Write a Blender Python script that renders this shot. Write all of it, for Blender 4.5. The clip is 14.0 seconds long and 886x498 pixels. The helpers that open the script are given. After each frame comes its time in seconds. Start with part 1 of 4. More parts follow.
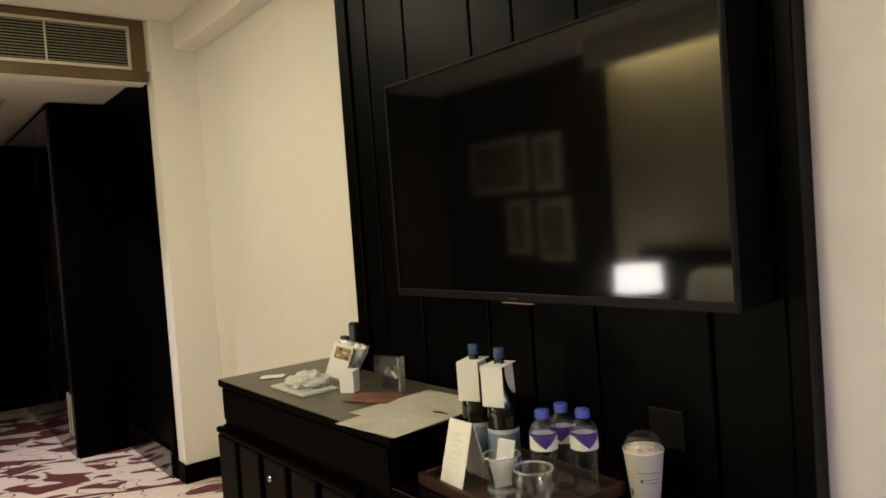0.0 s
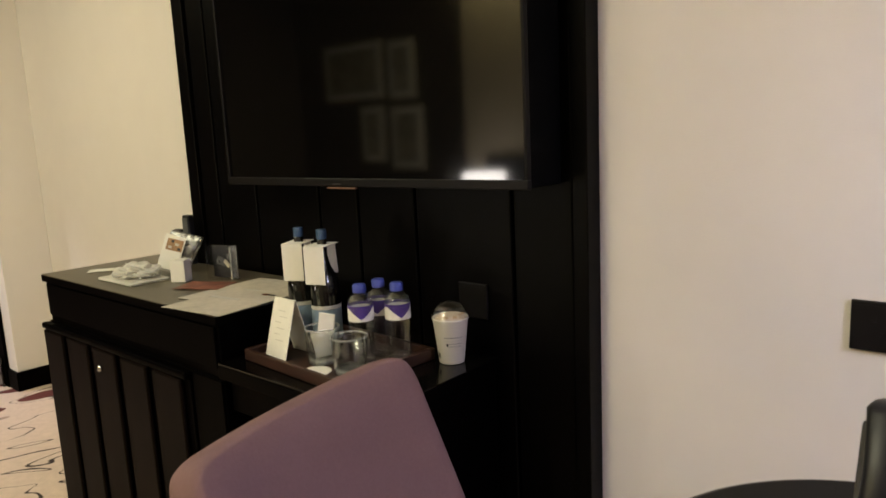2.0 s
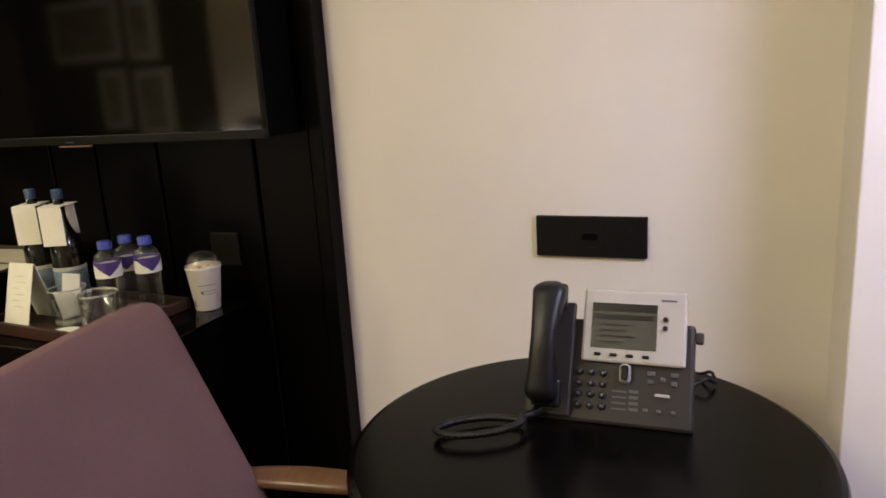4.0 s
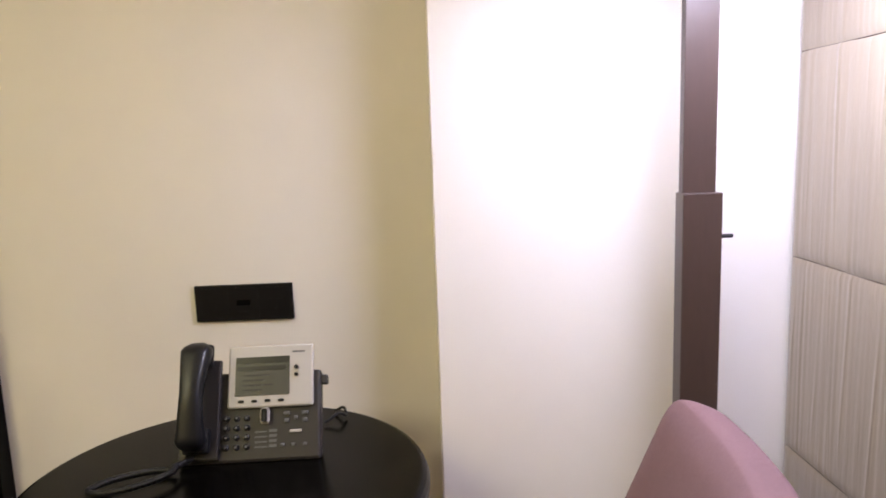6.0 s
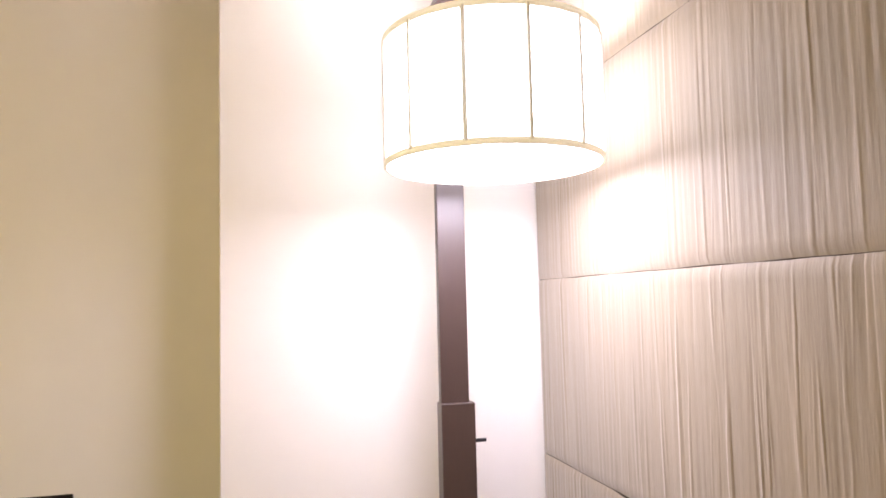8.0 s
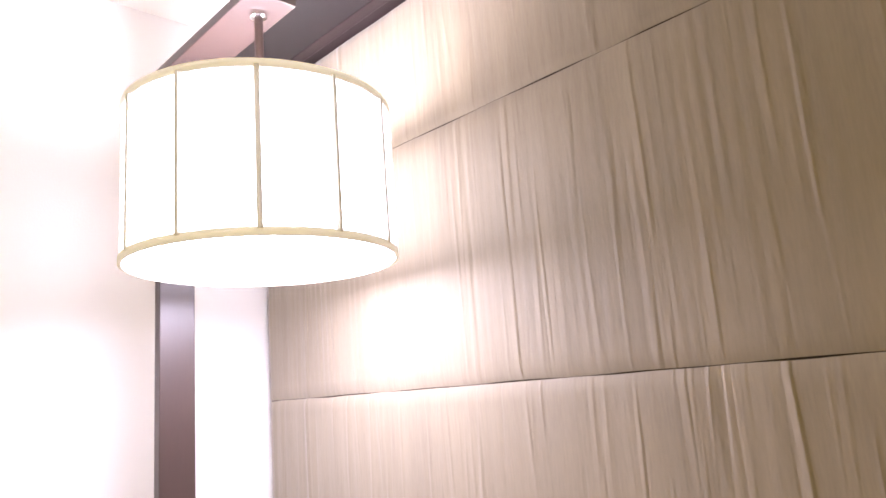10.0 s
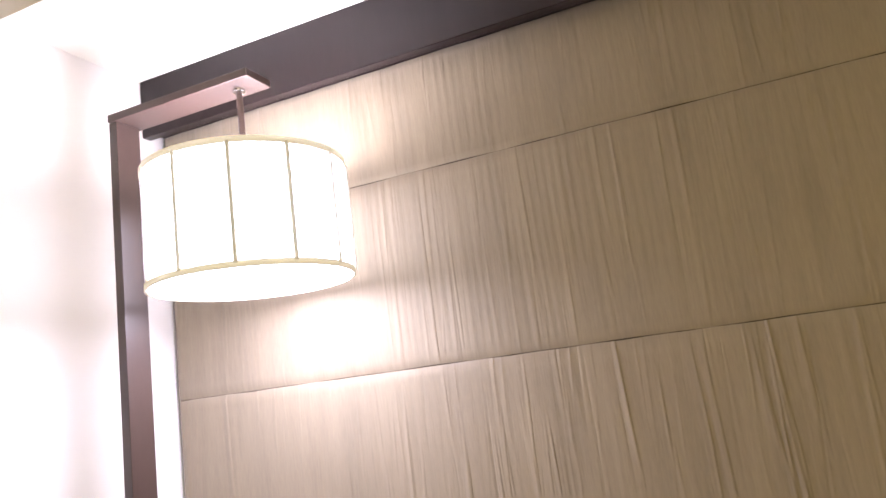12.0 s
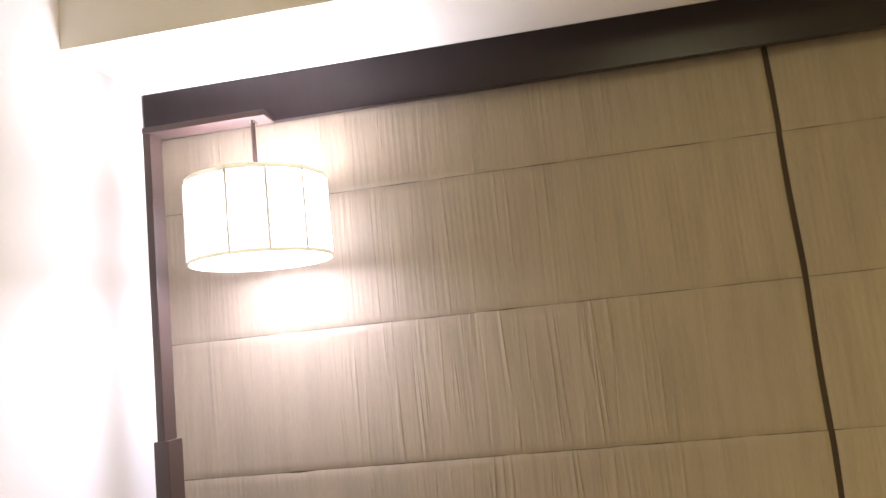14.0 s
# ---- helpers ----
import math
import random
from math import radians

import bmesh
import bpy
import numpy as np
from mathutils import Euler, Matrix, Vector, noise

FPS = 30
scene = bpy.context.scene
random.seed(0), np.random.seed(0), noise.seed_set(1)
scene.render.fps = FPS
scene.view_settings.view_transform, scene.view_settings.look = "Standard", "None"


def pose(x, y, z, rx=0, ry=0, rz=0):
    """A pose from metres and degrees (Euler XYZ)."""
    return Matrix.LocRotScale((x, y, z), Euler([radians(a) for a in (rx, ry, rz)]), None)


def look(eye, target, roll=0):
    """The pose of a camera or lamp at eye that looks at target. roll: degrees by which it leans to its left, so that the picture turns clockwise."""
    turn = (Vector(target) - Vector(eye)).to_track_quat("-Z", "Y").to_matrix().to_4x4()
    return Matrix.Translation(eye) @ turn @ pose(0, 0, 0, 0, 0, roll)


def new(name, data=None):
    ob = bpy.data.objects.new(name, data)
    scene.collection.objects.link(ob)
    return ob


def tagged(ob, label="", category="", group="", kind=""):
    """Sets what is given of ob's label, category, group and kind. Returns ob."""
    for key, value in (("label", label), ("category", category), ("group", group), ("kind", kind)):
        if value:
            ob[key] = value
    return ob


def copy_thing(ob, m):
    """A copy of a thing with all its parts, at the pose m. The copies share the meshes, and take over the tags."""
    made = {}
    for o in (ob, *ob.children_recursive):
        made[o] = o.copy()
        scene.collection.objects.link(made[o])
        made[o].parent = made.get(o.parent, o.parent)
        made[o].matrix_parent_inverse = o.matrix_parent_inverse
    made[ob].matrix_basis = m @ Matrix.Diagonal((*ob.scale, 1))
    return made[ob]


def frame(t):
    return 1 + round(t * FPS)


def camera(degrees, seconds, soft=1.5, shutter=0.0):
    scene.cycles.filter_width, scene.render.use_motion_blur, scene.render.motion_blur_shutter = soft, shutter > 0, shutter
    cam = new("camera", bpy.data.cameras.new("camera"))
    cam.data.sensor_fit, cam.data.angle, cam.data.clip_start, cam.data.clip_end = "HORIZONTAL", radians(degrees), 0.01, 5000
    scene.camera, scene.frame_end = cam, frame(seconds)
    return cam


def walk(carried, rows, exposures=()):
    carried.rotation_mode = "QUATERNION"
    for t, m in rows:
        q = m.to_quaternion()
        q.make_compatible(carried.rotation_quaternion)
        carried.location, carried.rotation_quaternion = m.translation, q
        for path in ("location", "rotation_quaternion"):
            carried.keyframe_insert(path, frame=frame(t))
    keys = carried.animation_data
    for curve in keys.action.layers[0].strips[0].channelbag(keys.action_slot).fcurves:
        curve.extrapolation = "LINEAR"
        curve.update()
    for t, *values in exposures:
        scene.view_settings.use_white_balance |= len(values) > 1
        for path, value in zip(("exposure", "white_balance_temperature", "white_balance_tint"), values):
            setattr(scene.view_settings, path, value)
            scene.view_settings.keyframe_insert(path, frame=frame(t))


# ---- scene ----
cam = camera(64.2, 14.0, 1.6, 0.2)
PATH = [
    (0, (0.116, -1.348, 1.385), (-1.45, -0.106, 1.317), -4.1),
    (0.5, (0.127, -1.334, 1.375), (-1.353, 0.006, 1.263), -4.1),
    (1, (0.157, -1.314, 1.359), (-1.27, 0.076, 1.186), -3.5),
    (1.5, (0.194, -1.312, 1.341), (-1.156, 0.144, 1.1), -3.2),
    (2, (0.246, -1.337, 1.313), (-1.051, 0.15, 0.985), -2.7),
    (2.5, (0.312, -1.365, 1.285), (-0.897, 0.181, 0.898), -2.5),
    (3, (0.354, -1.359, 1.274), (-0.742, 0.26, 0.854), -2.8),
    (3.2, (0.354, -1.364, 1.266), (-0.669, 0.302, 0.844), -3.0),
    (5.3, (0.491, -1.591, 1.311), (0.199, 0.327, 0.827), -2.6),
    (5.5, (0.509, -1.606, 1.3), (0.313, 0.341, 0.886), -2.3),
    (6, (0.548, -1.637, 1.32), (0.592, 0.339, 1.012), -2.0),
    (6.5, (0.575, -1.663, 1.347), (0.776, 0.319, 1.176), -2.0),
    (7, (0.617, -1.71, 1.377), (0.996, 0.254, 1.362), -1.1),
    (7.5, (0.649, -1.772, 1.405), (1.073, 0.182, 1.458), -1.0),
    (8, (0.668, -1.82, 1.427), (1.148, 0.117, 1.567), -1.4),
    (8.5, (0.676, -1.758, 1.442), (1.339, 0.115, 1.676), -1.5),
    (9, (0.656, -1.628, 1.45), (1.602, 0.097, 1.81), -2.6),
    (9.2, (0.642, -1.59, 1.461), (1.685, 0.075, 1.836), -3.0),
    (11.3, (0.237, -1.51, 1.457), (1.923, -0.517, 1.873), -5.6),
    (11.5, (0.165, -1.495, 1.449), (1.887, -0.569, 1.87), -5.8),
    (12, (-0.03, -1.475, 1.432), (1.792, -0.738, 1.798), -7.4),
    (12.5, (-0.201, -1.496, 1.436), (1.684, -0.904, 1.75), -6.8),
    (13, (-0.405, -1.518, 1.415), (1.509, -1.024, 1.719), -5.5),
    (13.5, (-0.581, -1.492, 1.426), (1.361, -1.086, 1.676), -5.1),
    (14, (-0.754, -1.415, 1.391), (1.207, -1.12, 1.651), -5.9),
]
walk(cam, [(t, look(eye, target, roll)) for t, eye, target, roll in PATH],
     [(0, -0.02, 5800, 15), (3, -0.02, 5980, 16), (5.5, 0.05, 6250, 13), (6.4, 0.08, 6350, 11), (7.1, 0.02, 6550, 12), (8.2, -0.14, 7150, 13), (9.2, -0.22, 6850, 14), (11.5, -0.22, 6600, 12), (12.2, -0.16, 6580, 11), (13, -0.06, 6550, 10), (14, -0.01, 6520, 10)])

# ---- world and light ----
world = bpy.data.worlds.new("night")
scene.world = world
world.use_nodes = True
world.node_tree.nodes["Background"].inputs[0].default_value = (0.9, 0.75, 0.55, 1)
world.node_tree.nodes["Background"].inputs[1].default_value = 0.0


def lamp(name, kind, m, power, colour, **kw):
    data = bpy.data.lights.new(name, kind)
    data.energy, data.color = power, colour
    for key, value in kw.items():
        if key == "radius":
            data.shadow_soft_size = value
        elif key == "size":
            data.shape = "RECTANGLE"
            data.size, data.size_y = value
        elif key == "spread":
            data.spread = radians(value)
        elif key == "cone":
            data.spot_size, data.spot_blend = radians(value), 0.9
    ob = new(name, data)
    ob.matrix_world = m
    return ob


WARM = (1.0, 0.93, 0.56)
NEUTRAL = (0.885, 0.872, 1.14)
LAMP = Vector((1.055, -0.645, 1.656))
lamp("pendant_bulb", "POINT", pose(LAMP.x, LAMP.y, LAMP.z + 0.13), 4.8, NEUTRAL, radius=0.07)
# two unseen fill lamps under the ceiling, added for the room's even warm light
lamp("room_fill", "AREA", pose(-1.15, -2.25, 2.63), 44.5, WARM, size=(1.1, 0.5))
lamp("west_fill", "AREA", pose(-3.0, -1.3, 2.63), 22, WARM, size=(0.5, 0.5))
lamp("bed_wall_washer", "AREA", pose(-2.2, -3.31, 2.62), 70, (1.0, 0.86, 0.40), size=(2.0, 0.08))
lamp("entry_light", "SPOT", look((-4.9, -0.85, 2.18), (-4.7, -0.5, 0)), 120, (1.0, 0.9, 0.85), cone=95, radius=0.05)

# ---- materials ----


def material(name, colour, rough=0.6, metal=0.0, vary=0.12, scale=6.0, bump=0.0, bump_scale=120.0, stretch=(1, 1, 1), spec=0.5, fine=40.0):
    """Colour that varies at two scales, with a fine relief."""
    mat = bpy.data.materials.new(name)
    mat.use_nodes = True
    tree = mat.node_tree
    bsdf = tree.nodes["Principled BSDF"]
    bsdf.inputs["Roughness"].default_value, bsdf.inputs["Metallic"].default_value = rough, metal
    bsdf.inputs["Specular IOR Level"].default_value = spec
    coords = tree.nodes.new("ShaderNodeTexCoord")
    place = tree.nodes.new("ShaderNodeMapping")
    place.inputs["Scale"].default_value = stretch
    tree.links.new(coords.outputs["Object"], place.inputs["Vector"])
    total = None
    for s, weight in ((scale, 0.6), (scale * fine / 6.0, 0.4)):
        tex = tree.nodes.new("ShaderNodeTexNoise")
        tex.inputs["Scale"].default_value, tex.inputs["Detail"].default_value = s, 4
        tree.links.new(place.outputs[0], tex.inputs["Vector"])
        mul = tree.nodes.new("ShaderNodeMath")
        mul.operation = "MULTIPLY"
        mul.inputs[1].default_value = weight
        tree.links.new(tex.outputs["Fac"], mul.inputs[0])
        if total is None:
            total = mul
        else:
            add = tree.nodes.new("ShaderNodeMath")
            tree.links.new(total.outputs[0], add.inputs[0])
            tree.links.new(mul.outputs[0], add.inputs[1])
            total = add
    ramp = tree.nodes.new("ShaderNodeMapRange")
    ramp.inputs["From Min"].default_value, ramp.inputs["From Max"].default_value = 0.3, 0.7
    ramp.inputs["To Min"].default_value, ramp.inputs["To Max"].default_value = 1 - vary, 1 + vary
    tree.links.new(total.outputs[0], ramp.inputs["Value"])
    tint = tree.nodes.new("ShaderNodeMix")
    tint.data_type, tint.blend_type = "RGBA", "MULTIPLY"
    tint.inputs["Factor"].default_value = 1
    tint.inputs["A"].default_value = (*colour, 1)
    tree.links.new(ramp.outputs[0], tint.inputs["B"])
    tree.links.new(tint.outputs["Result"], bsdf.inputs["Base Color"])
    if bump:
        tex = tree.nodes.new("ShaderNodeTexNoise")
        tex.inputs["Scale"].default_value, tex.inputs["Detail"].default_value = bump_scale, 3
        tree.links.new(place.outputs[0], tex.inputs["Vector"])
        node = tree.nodes.new("ShaderNodeBump")
        node.inputs["Strength"].default_value, node.inputs["Distance"].default_value = bump, 0.002
        tree.links.new(tex.outputs["Fac"], node.inputs["Height"])
        tree.links.new(node.outputs[0], bsdf.inputs["Normal"])
    return mat


def glow(name, colour, strength):
    mat = bpy.data.materials.new(name)
    mat.use_nodes = True
    bsdf = mat.node_tree.nodes["Principled BSDF"]
    bsdf.inputs["Base Color"].default_value = (0.8, 0.78, 0.72, 1)
    bsdf.inputs["Roughness"].default_value = 0.8
    bsdf.inputs["Emission Color"].default_value = (*colour, 1)
    bsdf.inputs["Emission Strength"].default_value = strength
    return mat


def clear(name, colour=(1, 1, 1), rough=0.03, ior=1.45):
    mat = bpy.data.materials.new(name)
    mat.use_nodes = True
    bsdf = mat.node_tree.nodes["Principled BSDF"]
    bsdf.inputs["Base Color"].default_value = (*colour, 1)
    bsdf.inputs["Roughness"].default_value, bsdf.inputs["IOR"].default_value = rough, ior
    bsdf.inputs["Transmission Weight"].default_value = 1
    return mat


def carpet_material():
    """Pale pile carpet with burgundy blotches and thin dark squiggles."""
    mat = material("patterned_carpet", (0.62, 0.5, 0.42), 0.95, vary=0.1, scale=30, bump=0.6, bump_scale=500)
    tree = mat.node_tree
    bsdf = tree.nodes["Principled BSDF"]
    base = bsdf.inputs["Base Color"].links[0].from_socket
    coords = tree.nodes.new("ShaderNodeTexCoord")

    def mask(scale, low, high, seed, line, distort):
        place = tree.nodes.new("ShaderNodeMapping")
        place.inputs["Location"].default_value = (seed, seed * 0.7, 0)
        place.vector_type = "TEXTURE"
        place.inputs["Rotation"].default_value = (0, 0, radians(62))
        place.inputs["Scale"].default_value = (1.25, 0.75, 1) if line else (1.7, 0.7, 1)
        tree.links.new(coords.outputs["Object"], place.inputs["Vector"])
        tex = tree.nodes.new("ShaderNodeTexNoise")
        tex.inputs["Scale"].default_value, tex.inputs["Detail"].default_value, tex.inputs["Distortion"].default_value = scale, 1, distort
        tree.links.new(place.outputs[0], tex.inputs["Vector"])
        value = tex.outputs["Fac"]
        if line:
            less = tree.nodes.new("ShaderNodeMath")
            less.operation = "SUBTRACT"
            less.inputs[1].default_value = 0.5
            tree.links.new(value, less.inputs[0])
            size = tree.nodes.new("ShaderNodeMath")
            size.operation = "ABSOLUTE"
            tree.links.new(less.outputs[0], size.inputs[0])
            value = size.outputs[0]
        step = tree.nodes.new("ShaderNodeMapRange")
        step.inputs["From Min"].default_value, step.inputs["From Max"].default_value = low, high
        tree.links.new(value, step.inputs["Value"])
        return step.outputs[0]

    where = tree.nodes.new("ShaderNodeSeparateXYZ")
    tree.links.new(coords.outputs["Object"], where.inputs[0])
    west = tree.nodes.new("ShaderNodeMapRange")
    west.inputs["From Min"].default_value, west.inputs["From Max"].default_value = -3.55, -3.75
    tree.links.new(where.outputs["X"], west.inputs["Value"])
    blots = tree.nodes.new("ShaderNodeMath")
    blots.operation = "MULTIPLY"
    tree.links.new(mask(3.4, 0.535, 0.55, 3.1, False, 1.2), blots.inputs[0])
    tree.links.new(west.outputs[0], blots.inputs[1])
    for value, colour in ((mask(2.6, 0.012, 0.006, 7.7, True, 1.5), (0.03, 0.018, 0.016)), (blots.outputs[0], (0.10, 0.019, 0.015))):
        mix = tree.nodes.new("ShaderNodeMix")
        mix.data_type = "RGBA"
        tree.links.new(value, mix.inputs["Factor"])
        tree.links.new(base, mix.inputs["A"])
        mix.inputs["B"].default_value = (*colour, 1)
        base = mix.outputs["Result"]
    tree.links.new(base, bsdf.inputs["Base Color"])
    return mat


PAINT = material("wall_paint", (0.74, 0.70, 0.655), 0.85, vary=0.025, scale=1.5, bump=0.15, bump_scale=260, spec=0.25)
CEILING = material("ceiling_paint", (0.76, 0.72, 0.64), 0.9, vary=0.02, scale=1.5, spec=0.2)
# brown deepened in colour because this side of the room is unlit
DIM_BROWN = material("brown_wall_dimmed", (0.035, 0.025, 0.02), 0.8, vary=0.1, scale=8, stretch=(1, 1, 0.2))
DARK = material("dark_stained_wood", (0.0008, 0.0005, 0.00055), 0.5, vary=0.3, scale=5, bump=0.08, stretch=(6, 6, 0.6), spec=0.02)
PANELLING = material("dark_wall_panelling", (0.0014, 0.0011, 0.0011), 0.38, vary=0.3, scale=5, bump=0.06, stretch=(6, 6, 0.6), spec=0.07)
# lighter copy of the fascia's lacquer; the lamp's light on it is painted in
LIT_POST = material("lit_brown_lacquer", (0.042, 0.024, 0.019), 0.36, vary=0.14, scale=6, stretch=(6, 6, 0.7), bump=0.05, spec=0.7)
DARK_TOP = material("dark_lacquered_top", (0.002, 0.0016, 0.0015), 0.14, vary=0.25, scale=6, stretch=(0.8, 6, 6), bump=0.02, spec=0.2)
# olive grey stands in for the pale wall mirrored in dark gloss
SHEEN_TOP = material("dark_top_with_sheen", (0.086, 0.072, 0.048), 0.4, vary=0.12, scale=7, stretch=(0.8, 5, 5), bump=0.04)
TABLE = material("black_lacquer", (0.002, 0.0016, 0.0015), 0.22, vary=0.2, scale=8, bump=0.02, spec=0.1)
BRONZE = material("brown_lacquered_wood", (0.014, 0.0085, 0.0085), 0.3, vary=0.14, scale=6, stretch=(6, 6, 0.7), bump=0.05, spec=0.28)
RIB = material("dark_brown_ribs", (0.0040, 0.0021, 0.0017), 0.55, vary=0.35, scale=6, stretch=(6, 6, 0.7), bump=0.05, spec=0.05)
OLIVE_WOOD = material("olive_brown_cladding", (0.095, 0.058, 0.020), 0.5, vary=0.3, scale=6, stretch=(1, 1, 9), bump=0.1)
GRILLE = material("cream_metal", (0.46, 0.41, 0.32), 0.5, vary=0.04)
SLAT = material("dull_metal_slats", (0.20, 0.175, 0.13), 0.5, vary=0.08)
# black of the television housing; also the shade inside duct and socket openings
VOID = material("black_housing_and_shade", (0.002, 0.002, 0.002), 0.9, spec=0.05)
CARPET = carpet_material()
FABRIC = material("mauve_upholstery", (0.182, 0.108, 0.112), 0.9, vary=0.1, scale=5, bump=0.5, bump_scale=700, spec=0.2, fine=200)
OAK = material("polished_armrest_wood", (0.19, 0.098, 0.056), 0.3, vary=0.25, scale=8, stretch=(1, 7, 7))
PANEL = material("crinkled_silk", (0.243, 0.192, 0.132), 0.6, vary=0.15, scale=4, stretch=(1, 6, 0.7), bump=0.22, bump_scale=55, spec=0.4, fine=75)
PANEL.node_tree.nodes["Principled BSDF"].inputs["Sheen Weight"].default_value = 0.4
PANEL.node_tree.nodes["Principled BSDF"].inputs["Sheen Roughness"].default_value = 0.45
BLACK = material("black_plastic", (0.008, 0.008, 0.010), 0.38, vary=0.08, spec=0.35)
SOCKET = material("black_socket_plate", (0.0065, 0.0055, 0.006), 0.45, vary=0.1, spec=0.18)
CHARCOAL = material("charcoal_plastic", (0.017, 0.0135, 0.0135), 0.5, vary=0.06, bump=0.1, bump_scale=900)
SILVER = material("silver_plastic", (0.41, 0.385, 0.35), 0.42, vary=0.03)
KEY = material("grey_keys", (0.085, 0.085, 0.09), 0.38, vary=0.05)
LCD = material("grey_green_display", (0.07, 0.07, 0.056), 0.22, vary=0.04)
LCD_DARK = material("display_ink", (0.008, 0.009, 0.008), 0.3, vary=0.04)
SCREEN = material("screen_glass", (0.0015, 0.0015, 0.0015), 0.06, vary=0.0, spec=0.55)
TV_BEZEL = material("dark_grey_tv_bezel", (0.0075, 0.0065, 0.0065), 0.4, vary=0.05, spec=0.12)
CHROME = material("chrome", (0.7, 0.7, 0.7), 0.15, metal=1, vary=0.02)
PAPER = material("white_paper", (0.76, 0.74, 0.68), 0.8, vary=0.04, scale=12)
PRINT = material("grey_print", (0.52, 0.50, 0.46), 0.8, vary=0.05)
RED = material("red_print", (0.19, 0.065, 0.04), 0.5, vary=0.75, scale=16)
SKIRT = material("polished_dark_skirting", (0.005, 0.0035, 0.003), 0.13, vary=0.2, scale=6, spec=0.6)
BED_WALL = material("beige_wallpaper", (0.40, 0.34, 0.25), 0.85, vary=0.06, scale=3)
MAT_PAPER = material("mottled_paper", (0.50, 0.455, 0.385), 0.7, vary=0.2, scale=9)
INK = material("dark_ink", (0.03, 0.028, 0.025), 0.7)
BACKING = material("brown_backing_board", (0.035, 0.021, 0.011), 0.9)
PURPLE = material("purple_label", (0.06, 0.03, 0.19), 0.45, vary=0.15, scale=30)
BLUE = material("blue_cap", (0.05, 0.07, 0.36), 0.45, vary=0.06)
TEAL = material("blue_foil", (0.03, 0.065, 0.14), 0.35, vary=0.1)
PALE_BLUE = material("pale_blue_label", (0.2, 0.27, 0.35), 0.6, vary=0.08, scale=20)
WINE = material("dark_bottle_glass", (0.006, 0.006, 0.005), 0.08, vary=0.1, spec=0.6)
TRAY = material("reddish_tray_wood", (0.034, 0.0135, 0.008), 0.4, vary=0.35, scale=8, stretch=(1, 6, 6))
CUP = material("white_card_cup", (0.74, 0.7, 0.62), 0.6, vary=0.03)
FOAM = material("milk_coffee", (0.5, 0.32, 0.17), 0.6, vary=0.25, scale=40)
CRISP = material("toasted_snack", (0.30, 0.17, 0.08), 0.7, vary=0.3, scale=60)
LINEN = material("white_linen", (0.7, 0.67, 0.6), 0.9, vary=0.05, bump=0.2)
PICTURE = material("muted_print", (0.3, 0.27, 0.2), 0.7, vary=0.5, scale=9)


def thin(name, colour, gloss, least=0.05, rough=0.12):
    """Thin clear walls: see-through, with a sharp sheen that grows at the edges."""
    mat = bpy.data.materials.new(name)
    mat.use_nodes = True
    tree = mat.node_tree
    tree.nodes.remove(tree.nodes["Principled BSDF"])
    see = tree.nodes.new("ShaderNodeBsdfTransparent")
    see.inputs["Color"].default_value = (*colour, 1)
    sheen = tree.nodes.new("ShaderNodeBsdfGlossy")
    sheen.inputs["Roughness"].default_value = rough
    facing = tree.nodes.new("ShaderNodeLayerWeight")
    facing.inputs["Blend"].default_value = gloss
    edge = tree.nodes.new("ShaderNodeMapRange")
    edge.inputs["To Min"].default_value, edge.inputs["To Max"].default_value = least, 0.75
    tree.links.new(facing.outputs["Facing"], edge.inputs["Value"])
    mix = tree.nodes.new("ShaderNodeMixShader")
    tree.links.new(edge.outputs[0], mix.inputs[0])
    tree.links.new(see.outputs[0], mix.inputs[1])
    tree.links.new(sheen.outputs[0], mix.inputs[2])
    tree.links.new(mix.outputs[0], tree.nodes["Material Output"].inputs["Surface"])
    return mat


GLASS = thin("clear_tumbler_glass", (0.96, 0.97, 0.96), 0.2)
# glass with some diffuse white mixed in to imitate highlights
GLASS_EDGE = clear("whitened_glass_edge", (1, 1, 1), 0.1, 1.4)
GLASS_EDGE.node_tree.nodes["Principled BSDF"].inputs["Transmission Weight"].default_value = 0.8
PET = thin("clear_plastic", (0.94, 0.95, 0.97), 0.22)
CELLO = thin("crinkled_cellophane", (0.9, 0.89, 0.86), 0.35, 0.22, 0.36)
ACRYLIC = thin("clear_acrylic", (0.97, 0.97, 0.97), 0.06, 0.02)
FROTH = material("milk_froth", (0.62, 0.50, 0.36), 0.7, vary=0.2, scale=60, bump=0.3, bump_scale=200)
FILM = clear("thin_plastic_bag", (0.95, 0.93, 0.88), 0.3, 1.2)
FILM.node_tree.nodes["Principled BSDF"].inputs["Transmission Weight"].default_value = 0.62
SHADE = glow("lit_shade_fabric", (0.895, 0.89, 1.12), 9.0)
SHADE_TRIM = glow("cream_shade_trim", (1.0, 0.88, 0.66), 0.42)
SEAM = glow("grey_shade_seam", (0.95, 0.92, 0.95), 0.05)
DIFFUSER = glow("lit_diffuser", (0.885, 0.872, 1.14), 38)
BED_SHADE = glow("lit_bedside_shade", (1.0, 0.9, 0.75), 22)

# ---- helpers for shapes ----


def link(name, bm, mat, smooth=False):
    me = bpy.data.meshes.new(name)
    bm.normal_update()
    bm.to_mesh(me)
    bm.free()
    me.materials.append(mat)
    if smooth:
        me.polygons.foreach_set("use_smooth", [True] * len(me.polygons))
    return new(name, me)


def part(name, bm, mat, parent, label="", smooth=False):
    ob = link(name, bm, mat, smooth)
    ob.parent = parent
    return tagged(ob, label)


